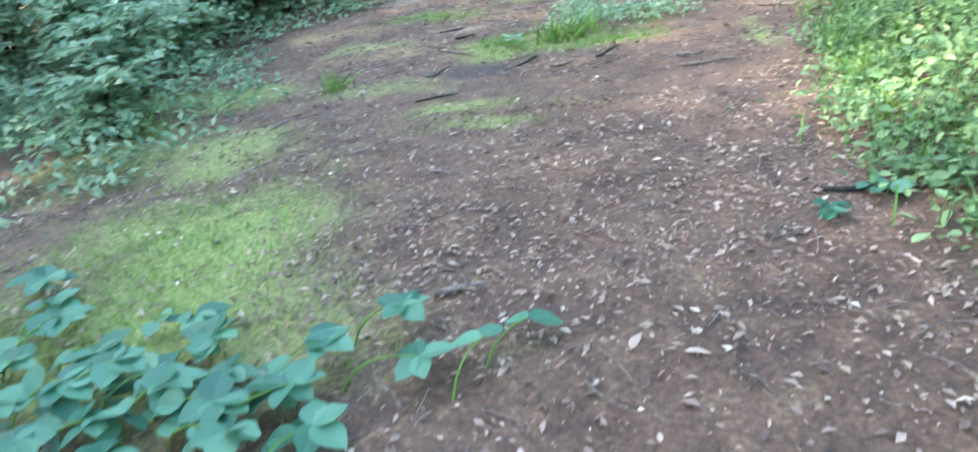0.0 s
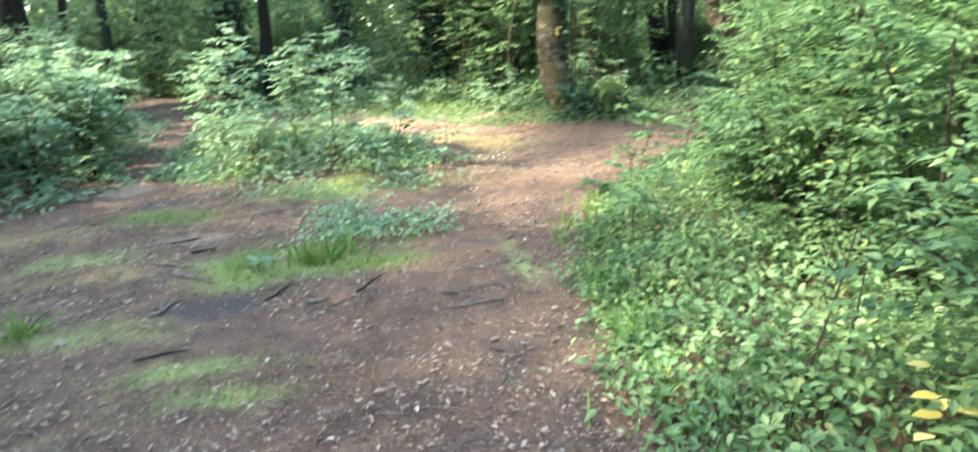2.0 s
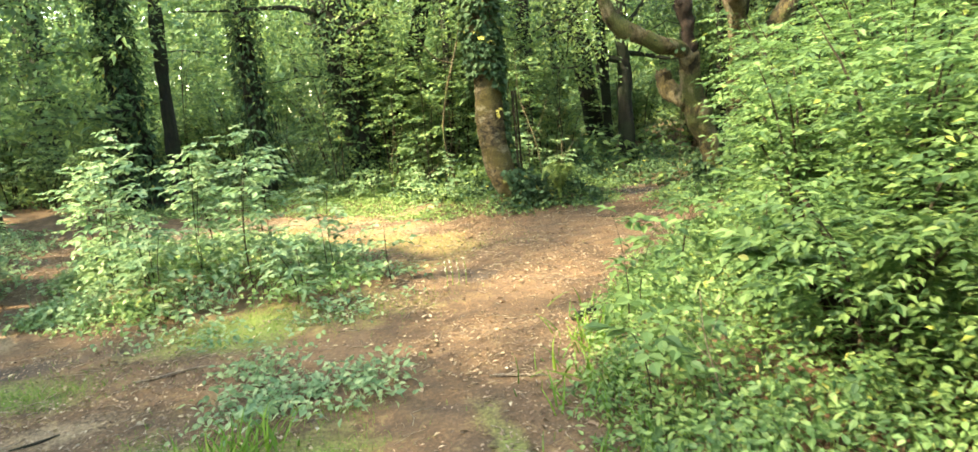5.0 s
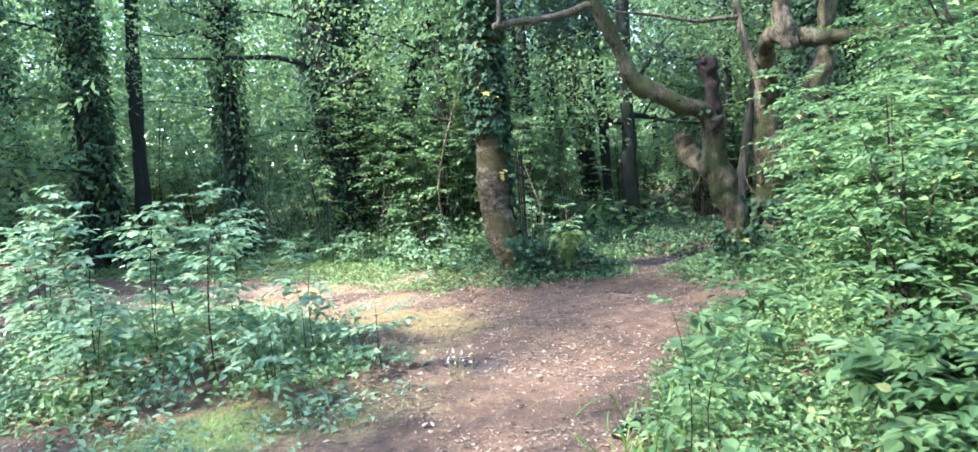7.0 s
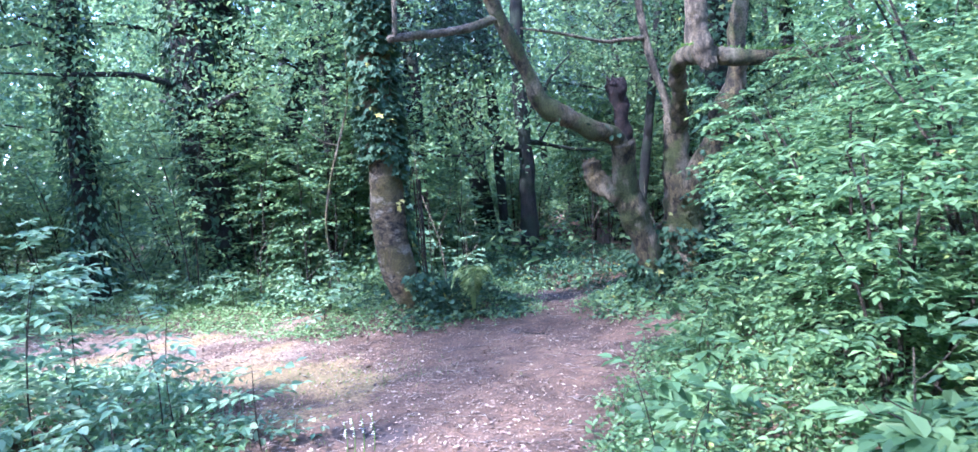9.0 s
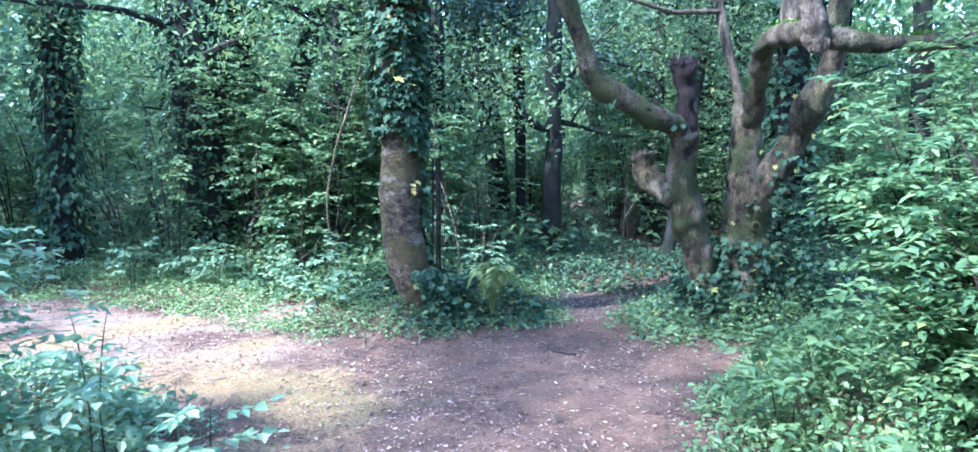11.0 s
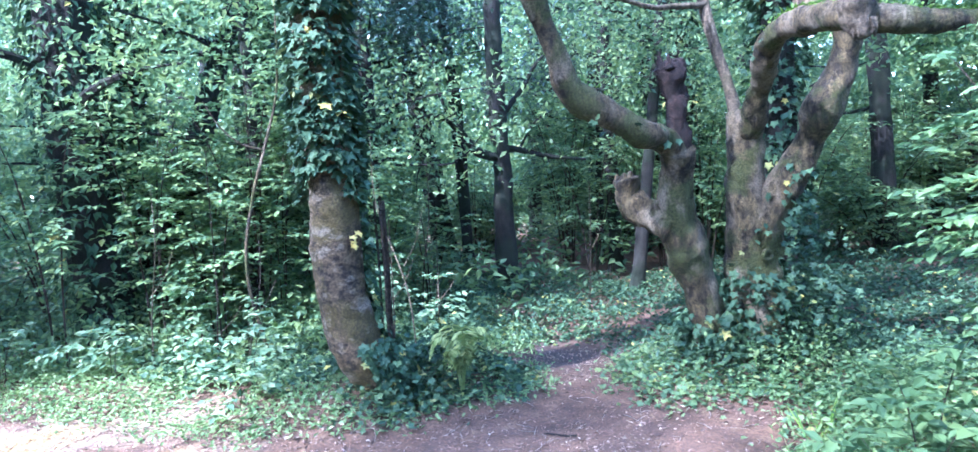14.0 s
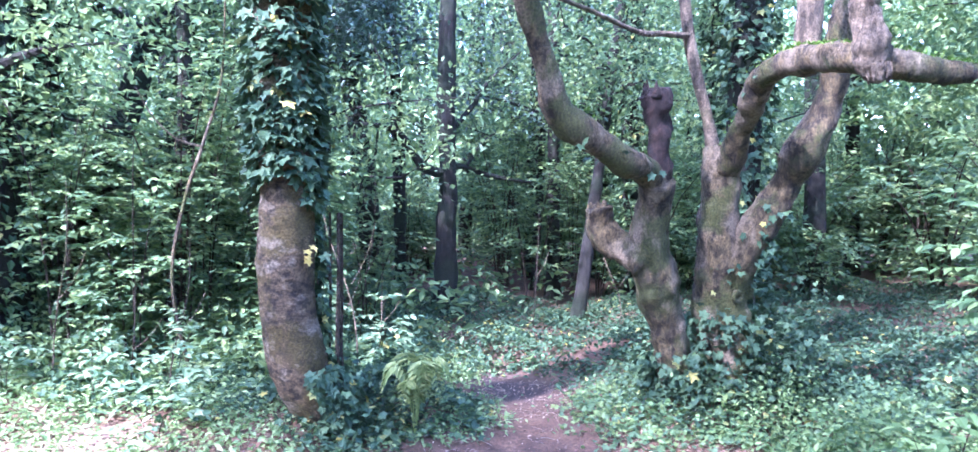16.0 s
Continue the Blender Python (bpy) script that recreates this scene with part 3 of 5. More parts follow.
def woodland_tree(x, y, girth, lean, height, seed, label, ivy=False, low=1.4, boughs=6, leafy=1.0, bark=None, leaf=(0.05, 0.1), foliage=None, per=26):
    """A wood tree: trunk, boughs that carry layered leaves, and a higher crown."""
    r = np.random.default_rng(seed)
    t = thing("woodland_tree", label, "tree", "trees of the wood")
    lx, ly = lean
    zb = float(rise(np.array([x]), np.array([y]))[0]) - 0.06
    pts = [(x, y, zb, girth * 1.5), (x + lx * 0.05, y, zb + 0.35, girth * 1.05), (x + lx * 0.3 + r.normal(0, 0.04), y + ly * 0.3, height * 0.3, girth * 0.95),
           (x + lx * 0.62 + r.normal(0, 0.08), y + ly * 0.62, height * 0.62, girth * 0.75), (x + lx, y + ly, height, girth * 0.3)]
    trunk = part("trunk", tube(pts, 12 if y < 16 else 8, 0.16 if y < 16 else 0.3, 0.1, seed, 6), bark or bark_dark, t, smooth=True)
    if ivy:
        part("ivy", [ivy_on(pts, 2600, 0.05, 5.0, r, (0.05, 0.09), (0, 0.12)) if y < 11 else ivy_on(pts, 2200, 0.05, 5.0, r, (0.07, 0.13), (0, 0.14), shape=SIMPLE)], ivy_green, trunk, "dark ivy round the trunk")
    c = spline(pts, 0.1)
    for k in range(boughs):
        z = r.uniform(low, height * 0.75)
        i = int(np.argmin(abs(c[:, 2] - z)))
        a, reach = r.uniform(0, 6.283), r.uniform(1.0, 2.4)
        b0, d = c[i, :3], np.array([math.cos(a), math.sin(a), 0])
        q = [(*b0, girth * 0.2), *[(*(b0 + d * reach * s + np.array([r.normal(0, 0.1), r.normal(0, 0.1), reach * (0.35 * s - 0.25 * s * s) + r.normal(0, 0.08)])), girth * 0.2 * (1 - s) + 0.005) for s in (0.35, 0.7, 1.0)]]
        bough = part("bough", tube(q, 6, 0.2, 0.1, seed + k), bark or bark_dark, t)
        e = spline(q, 0.12)[:, :3]
        e = e[len(e) // 4:]
        part("leaves", [clumps(np.repeat(e, 2, 0) + r.normal(0, 0.22, (2 * len(e), 3)), per, 0.24, leaf, r)], foliage or wood_green, bough)
    n = max(6, int(80 * leafy))
    high = np.column_stack([x + lx * 0.75 + r.normal(0, 1.2, n), y + ly * 0.75 + r.normal(0, 1.2, n), r.uniform(max(2.2, low), height, n)])
    part("crown", [clumps(high, per, 0.24, leaf, r)], foliage or wood_green, t)
    return t


ivy_tree()
gnarled_trees()

# the trunks that stand out behind the clearing
STANDING = [
    (2.42, 13.5, 0.27, (-0.25, 0.2), 11, "broad dark trunk wrapped in thick ivy", True),
    (3.0, 14.6, 0.19, (-0.1, 0.3), 10, "dark trunk with ivy in the shade", True),
    (-0.5, 15.0, 0.11, (0.25, 0.3), 10, "straight dark trunk in the shaded wood", False),
    (-1.2, 15.2, 0.2, (0.1, 0.4), 10, "dark ivy-hung trunk in the shade", True),
    (-2.9, 14.2, 0.075, (-0.2, 0.2), 9, "slim dark trunk beside a side path", False),
    (0.95, 14.2, 0.14, (-0.1, 0.4), 9, "dark trunk above the shaded hollow", True),
    (2.75, 14.1, 0.13, (2.6, 0.0), 7.5, "slanting dark trunk leaning across the wood", False),
    (3.7, 13.1, 0.07, (0.55, 0.1), 7, "thin dark upright trunk", False),
    (5.25, 13.6, 0.09, (0.1, 0.2), 8, "thin trunk among green undergrowth", False),
    (10.6, 15.6, 0.12, (0.35, 0.2), 8, "dark upright tree deep in the wood", False),
    (9.4, 14.2, 0.06, (0.7, 0.3), 6, "thin crooked tree behind the old trees", False),
    (7.9, 11.9, 0.075, (1.6, 0.2), 6.5, "thin leaning tree in the ivy", False),
    (6.95, 9.25, 0.13, (0.5, 0.1), 8, "ivy-covered trunk behind the forked tree", True),
    (8.8, 10.6, 0.1, (0.3, 0.4), 8, "dark ivy-hung tree in the ivy ground", True),
    (9.9, 12.6, 0.13, (-0.3, 0.2), 9, "dark tree deep in the wood", True),
    (11.5, 10.8, 0.14, (0.2, 0.3), 9, "dark tree deep in the wood", False),
    (4.5, 16.0, 0.14, (0.3, 0.2), 9, "trunk deep in the wood", False),
]
for k, (x, y, g, lean, h, label, ivy) in enumerate(STANDING):
    woodland_tree(x, y, g, lean, h, 100 + k, label, ivy, low=2.3 if x < 1.5 else 1.2 if y > 12.6 else 1.9, boughs=8, leafy=0.4, per=22)

# evergreens with dark glossy leaves behind the old trees
for k, (x, y, h, lean) in enumerate([(5.6, 14.6, 8.0, (0.2, 0.1)), (7.6, 15.2, 8.5, (-0.2, 0.2)), (9.0, 13.4, 7.5, (0.2, 0.2))]):
    woodland_tree(x, y, 0.1, lean, h, 380 + k, "evergreen tree with dark blue-green leaves in shade", False, low=2.3, boughs=10, leafy=1.0, foliage=holly_green, leaf=(0.06, 0.11), per=20)

# the wood behind them
r = np.random.default_rng(5)
placed = 0
while placed < 46:
    x, y = r.uniform(-12, 18), r.uniform(14.5, 27)
    if abs(x - (y - 12) * -0.45 + 1.2) < 1.0 or (x > 9 and y < 16 and r.random() < 0.5):
        continue
    # every third tree has paler leaves, colour that stands in for sunlit patches
    woodland_tree(x, y, r.uniform(0.07, 0.2), (r.normal(0, 0.5), r.normal(0, 0.4)), r.uniform(7, 11), 200 + placed, "dark trunk with green leaves deep in the wood", r.random() < 0.3, low=0.9, boughs=5, leafy=0.75,
                  leaf=(0.1, 0.18), per=13, foliage=herb_green if placed % 3 == 0 else None)
    placed += 1

# tall trees that close the clearing to the sides and behind
for k, (x, y) in enumerate([(14.5, 9.2), (15.5, 12), (13, 13.2), (17.5, 10.2), (16.5, 7)]):
    woodland_tree(x, y, 0.14, (0.2, 0.2), 9, 360 + k, "leafy tree beyond the ivy ground", False, low=1.2, boughs=8, leafy=1.2, leaf=(0.1, 0.18))
# out-of-view trees, added to block light from the sides and behind
for k, (x, y) in enumerate([(-10.9, 5.4), (-11.6, 10.4), (-9.5, 17.9), (-13, 13.9), (-4.1, -1.6), (1.5, -5.5), (5.5, -4), (8.5, -1), (9, 3.2), (8.6, 6.6), (12, 7.5), (-10.1, 0.4), (13, 2)]):
    woodland_tree(x, y, 0.2, (0.3, 0.2), 11.5, 300 + k, "unseen tall tree added to block light round the clearing", False, low=4.0, boughs=5, leafy=0.8, leaf=(0.17, 0.28), foliage=canopy_green, per=16)


# unseen trees, added to keep the sun off the start of the path
for k, (x, y, leafy) in enumerate([(-7.7, 1.7, 1.8), (-8.1, 4.6, 2.2), (-6.3, -1.0, 1.5), (-8.4, 3.1, 1.3), (-6.9, 0.6, 1.4)]):
    woodland_tree(x, y, 0.19, (0.3, 0.3), 10, 340 + 3 * k, "unseen leafy tree added to shade the start of the path", False, low=5.0, boughs=6, leafy=leafy, leaf=(0.13, 0.22), foliage=canopy_green)
# unseen tree, added so its high crown shades the path and old trees
woodland_tree(-5.9, 7.5, 0.08, (0.3, 0.1), 13.6, 330, "unseen slim tree added to shade the path and old trees", False, low=8.9, boughs=1, leafy=1.45, leaf=(0.13, 0.22), foliage=canopy_green)


# extra trees left of the view, added only to shade the wood's edge
for k, (x, y) in enumerate([(-6.7, 13.3), (-5.0, 14.8), (-7.7, 15.4)]):
    woodland_tree(x, y, 0.16, (0.2, 0.2), 10.5, 350 + k, "extra leafy tree added to shade the edge of the wood", False, low=5.0, boughs=6, leafy=1.6, leaf=(0.17, 0.28), foliage=canopy_green, per=16)


# ---- shrubs and saplings ----
def shrub(name, label, category, x, y, height, spread, stems, sprigs, leaflet, seed, foliage, shape=OVATE, group="", pairs=3, bare=0.25, lean=(0, 0), length=(0.16, 0.28), stem=0.012):
    """Stems from one root, carrying feathered leaves in layers."""
    r = np.random.default_rng(seed)
    zb = float(rise(np.array([x]), np.array([y]))[0]) - 0.02
    t = thing(name, label, category, group)
    for k in range(stems):
        a = r.uniform(0, 6.283)
        s, h = spread * r.uniform(0.35, 1.0), height * r.uniform(0.7, 1.0)
        if stems == 1:
            s, h = spread * 0.25, height
        dx, dy = math.cos(a) * s + lean[0], math.sin(a) * s + lean[1]
        q = [(x + 0.05 * math.cos(a), y + 0.05 * math.sin(a), zb, stem), (x + dx * 0.25, y + dy * 0.25, zb + h * 0.4, stem * 0.8), (x + dx * 0.6, y + dy * 0.6, zb + h * 0.78, stem * 0.55), (x + dx, y + dy, zb + h * 0.97, stem * 0.2)]
        own = part("stem", tube(q, 5, 0.16, 0.1, seed + k), twig_brown, t)
        c = spline(q, 0.03)[:, :3]
        m = max(3, sprigs // stems)
        u = bare + (1 - bare) * r.random(m) ** 0.8
        base = c[np.minimum((u * len(c)).astype(int), len(c) - 1)]
        az = r.uniform(0, 6.283, m)
        out = r.uniform(0, 0.3, m) * spread * (1.1 - u)
        at = base + np.column_stack([np.cos(az) * out, np.sin(az) * out, r.normal(0, 0.02, m)])
        part("foliage", sprays(at, az, r.normal(0.12, 0.22, m), r.uniform(*length, m), pairs, leaflet, shape, r), foliage, own)
    return t


# right of the path
for k, (x, y, h, s, st, n) in enumerate([
        (2.55, 2.2, 0.9, 0.5, 6, 150), (3.1, 1.8, 1.5, 0.7, 6, 200), (3.05, 3.25, 1.45, 0.6, 7, 260), (3.7, 3.0, 2.0, 0.8, 7, 260), (3.0, 4.15, 1.1, 0.45, 7, 200), (3.5, 4.45, 1.7, 0.6, 8, 300), (4.1, 4.0, 2.5, 0.9, 8, 300),
        (3.7, 5.3, 1.4, 0.45, 7, 220), (4.15, 5.1, 2.2, 0.65, 8, 300), (4.3, 5.9, 1.75, 0.5, 8, 240), (4.9, 5.6, 2.6, 0.85, 8, 300), (4.65, 6.3, 1.8, 0.5, 7, 200), (5.4, 6.2, 2.4, 0.7, 8, 260), (5.8, 5.3, 2.9, 1.0, 8, 280),
        (5.2, 4.4, 3.0, 1.0, 8, 260), (6.3, 6.4, 2.2, 0.7, 7, 180)]):
    shrub("shrub", "dense leafy green bush beside the path" if h < 2.2 else "tall leafy green bush in the thicket", "shrub", x, y, h, s, st, int(n * 1.2), 0.046, 400 + k, bush_green, SIMPLE, "bushes beside the path", stem=0.012, pairs=6, length=(0.22, 0.38))
# the boughs that arch out over the path's edge
for k, (x, y, h, s, n, lean, leaflet) in enumerate([(4.8, 6.5, 1.8, 0.25, 110, (-0.34, 0.25), 0.05), (4.7, 6.3, 1.2, 0.22, 50, (-0.45, 0.05), 0.05), (4.85, 6.6, 1.35, 0.2, 40, (-0.25, 0.15), 0.05), (3.3, 4.55, 0.72, 0.25, 50, (-0.2, 0.2), 0.085)]):
    shrub("shrub", "sunlit bush arching out over the path's edge", "shrub", x, y, h, s, 7, n, leaflet, 425 + k, bush_green, group="bushes beside the path", stem=0.01, pairs=6, length=(0.2, 0.34), lean=lean, bare=0.45)
# left of the side path
for k, (x, y, h, s, st, n) in enumerate([(-2.25, 7.5, 0.95, 0.5, 6, 170), (-2.2, 8.6, 1.25, 0.55, 7, 220), (-2.15, 9.8, 1.25, 0.5, 7, 220), (-3.1, 7.6, 1.5, 0.7, 7, 220), (-3.2, 9.2, 1.7, 0.7, 7, 240), (-2.8, 11.2, 1.6, 0.7, 7, 220),
                                         (-3.4, 6.2, 1.2, 0.6, 6, 170), (-4.2, 7.6, 2.0, 0.8, 6, 200), (-4.3, 10, 2.2, 0.9, 7, 220), (-3.4, 4.6, 1.3, 0.7, 6, 150), (-2.15, 4.55, 0.6, 0.4, 6, 130), (-2.5, 3.7, 0.8, 0.45, 6, 130), (-2.75, 5.2, 0.8, 0.4, 6, 130), (-1.75, 3.8, 0.4, 0.3, 5, 80), (-3.4, 13, 1.8, 0.8, 7, 200),
                                         (-1.62, 8.45, 1.15, 0.45, 8, 230), (-1.8, 7.65, 0.8, 0.4, 7, 160), (-1.72, 9.4, 1.25, 0.45, 8, 220), (-2.3, 6.9, 0.85, 0.45, 7, 170), (-2.5, 6.2, 0.8, 0.45, 7, 170), (-2.2, 5.3, 0.55, 0.35, 6, 120), (-3.0, 8.4, 1.5, 0.6, 7, 200), (-3.0, 6.7, 1.1, 0.5, 7, 170), (-3.7, 6.9, 1.3, 0.6, 7, 190), (-3.0, 5.8, 0.9, 0.45, 7, 150), (-2.9, 7.4, 1.0, 0.5, 7, 170), (-3.9, 5.7, 1.2, 0.6, 7, 170), (-4.4, 6.6, 1.4, 0.6, 7, 170), (-3.5, 5.2, 0.9, 0.5, 7, 150)]):
    shrub("shrub", "leafy green bush beside the side path", "shrub", x, y, h, s, st, n, 0.075, 440 + k, sapling_green, OVATE, "bushes by the side path", bare=0.08)
# the saplings on the island
for k, (x, y, h, s, st, n) in enumerate([(-0.35, 8.45, 1.62, 0.3, 3, 60), (0.0, 8.1, 1.4, 0.25, 2, 42), (0.3, 8.5, 1.5, 0.3, 2, 46), (0.7, 7.9, 1.35, 0.28, 2, 40), (0.9, 8.6, 1.35, 0.3, 2, 40), (1.35, 8.05, 0.9, 0.2, 2, 22), (1.75, 7.55, 0.5, 0.12, 1, 9),
                                         (0.45, 9.1, 1.1, 0.3, 2, 34), (-0.6, 9.2, 1.3, 0.3, 3, 46), (1.1, 7.3, 0.6, 0.2, 2, 16), (0.1, 7.6, 0.7, 0.2, 2, 20)]):
    shrub("sapling", "slender sapling with layered pale green leaves", "sapling", x, y, h, s, st, int(n * 1.35), 0.066, 460 + k, sapling_green, OVATE, "saplings on the island", bare=0.2, stem=0.005)
# small saplings on the bank and by the path
for k, (x, y, h, n) in enumerate([(1.55, 12.7, 0.55, 16), (2.3, 12.1, 0.6, 18), (2.75, 11.5, 0.5, 16), (2.0, 12.4, 0.4, 12), (3.1, 11.0, 0.6, 18), (0.9, 13.2, 0.5, 14), (2.9, 10.6, 0.4, 14), (3.05, 12.2, 0.8, 24), (4.6, 10.9, 0.7, 20), (4.3, 11.2, 1.0, 30),
                                      (2.75, 5.5, 0.75, 22), (3.3, 5.95, 0.8, 24), (2.35, 4.6, 0.5, 16), (4.2, 6.9, 0.7, 24), (4.7, 7.1, 0.8, 22)]):
    shrub("sapling", "small leafy sapling in the ground cover", "sapling", x, y, h, 0.22, 2, n, 0.065, 480 + k, sapling_green if y > 9 else bush_green, OVATE, "small saplings", bare=0.25, stem=0.004)
# young trees at the wood's edge
for k, (x, y, h, n) in enumerate([(2.0, 13.0, 2.4, 100), (2.75, 12.6, 2.8, 120), (3.2, 12.3, 2.1, 90), (4.2, 11.7, 1.9, 80), (4.8, 12.0, 2.3, 100), (3.9, 12.8, 3.0, 120), (5.5, 12.6, 1.5, 70)]):
    shrub("young_tree", "young tree with feathered leaves at the wood's edge", "sapling", x, y, h, 0.5, 3, n, 0.065, 860 + k, wood_green, OVATE, "young trees at the wood's edge", bare=0.3, stem=0.009, length=(0.25, 0.42), pairs=4)
# undergrowth of the wood
r = np.random.default_rng(9)
placed = 0
while placed < 95:
    x, y = r.uniform(-7, 16), r.uniform(8.5, 20)
    if not inside(BANK, np.array([x]), np.array([y]))[0] and x < 8 or (x > 8 and y < 9.5 + 0.1 * x):
        continue
    near = rim(BANK, np.array([x]), np.array([y]))[0]
    if near < 1.3 and x < 8 or (x < 1.5 and y < 17 and r.random() < 0.85) or (5 < x < 8 and y < 12.3):
        continue
    shrub("undergrowth_shrub", "loose green undergrowth shrub in woodland shade", "shrub", x, y, r.uniform(1.0, 3.2), 0.95, 5, 165, 0.09, 500 + placed, wood_green, SIMPLE, "undergrowth of the wood", length=(0.25, 0.45))
    placed += 1


r = np.random.default_rng(10)
for k in range(34):
    x, y = r.uniform(11.5, 19), r.uniform(3.5, 13.5)
    shrub("undergrowth_shrub", "tall dark green shrub at the far side of the ivy", "shrub", x, y, r.uniform(2.2, 4.2), 1.2, 6, 160, 0.14, 640 + 9 * k, wood_green, SIMPLE, "undergrowth of the wood", length=(0.35, 0.6), stem=0.02, bare=0.08)


def pale_stem():
    t = thing("bent_sapling", "thin bare pale stem bending upward", "sapling")
    part("stem", tube([(3.45, 11.6, 0.0, 0.015), (3.3, 11.6, 0.85, 0.014), (3.39, 11.6, 1.44, 0.013), (3.54, 11.6, 1.9, 0.012), (3.68, 11.6, 2.4, 0.01), (3.72, 11.6, 3.2, 0.006)], 7, 0.08, 0.1, 61), bark_brown, t, smooth=True)
    part("twig", tube([(3.52, 11.6, 1.86, 0.009), (3.36, 11.6, 1.9, 0.008), (3.2, 11.6, 2.04, 0.006), (3.08, 11.6, 2.25, 0.003)], 5, 0.06), bark_pale, t)
    r = np.random.default_rng(62)
    part("foliage", sprays(np.column_stack([r.normal(3.7, 0.2, 26), r.normal(11.6, 0.2, 26), r.uniform(2.4, 3.4, 26)]), r.uniform(0, 6.28, 26), r.normal(0, 0.2, 26), r.uniform(0.2, 0.3, 26), 3, 0.08, SIMPLE, r), wood_green, t)


pale_stem()


def whip(x, y, h, seed):
    r = np.random.default_rng(seed)
    t = thing("bare_stem", "thin pale upright stem in the undergrowth", "sapling", "bare stems")
    a, b = r.normal(0, 0.12, 2)
    part("stem", tube([(x, y, 0, 0.006), (x + a * 0.4, y, h * 0.35, 0.005), (x + a, y + b, h * 0.7, 0.004), (x + a * 1.1, y + b, h, 0.002)], 5, 0.1, 0.1, seed), bark_pale if seed % 3 == 0 else twig_brown, t)
    part("twig", tube([(x + a * 0.5, y, h * 0.45, 0.004), (x + a * 0.5 + 0.12, y, h * 0.55, 0.003), (x + a * 0.5 + 0.2, y, h * 0.68, 0.002)], 4, 0.08), bark_pale, t)


for k, (x, y, h) in enumerate([(4.35, 10.75, 1.9), (4.2, 10.85, 1.3), (3.15, 11.3, 1.2), (2.6, 12.1, 1.6), (5.0, 11.9, 1.7), (1.6, 13.2, 1.5), (4.75, 11.2, 1.0), (3.0, 11.6, 0.9), (6.9, 11.6, 1.4), (7.6, 11.0, 1.2)]):
    whip(x, y, h, 870 + k)


def fern(x, y, fronds, size, seed, label):
    r = np.random.default_rng(seed)
    t = thing("fern", label, "fern")
    zb = float(rise(np.array([x]), np.array([y]))[0])
    for k in range(fronds):
        a = k * 6.283 / fronds + r.normal(0, 0.2)
        s = size * r.uniform(0.8, 1.1)
        q = [(x, y, zb, 0.004), (x + 0.12 * s * math.cos(a), y + 0.12 * s * math.sin(a), zb + 0.8 * s, 0.003), (x + 0.3 * s * math.cos(a), y + 0.3 * s * math.sin(a), zb + 1.0 * s, 0.002),
             (x + 0.48 * s * math.cos(a), y + 0.48 * s * math.sin(a), zb + 0.62 * s, 0.001)]
        c = spline(q, 0.022)[:, :3]
        c = c[len(c) // 3:]
        m = len(c)
        w = 0.19 * s * np.sin(np.linspace(0.5, 3.05, m)) + 0.01
        part("frond", tube(q, 4, 0.05) + [leaves(c, a + side * 1.25, r.normal(-0.35, 0.08, m), 0.0, w, OVATE, 0.6) for side in (-1, 1)], fern_green, t)


fern(4.12, 9.68, 9, 0.45, 71, "yellow-green fern beside the ivy-clad trunk")


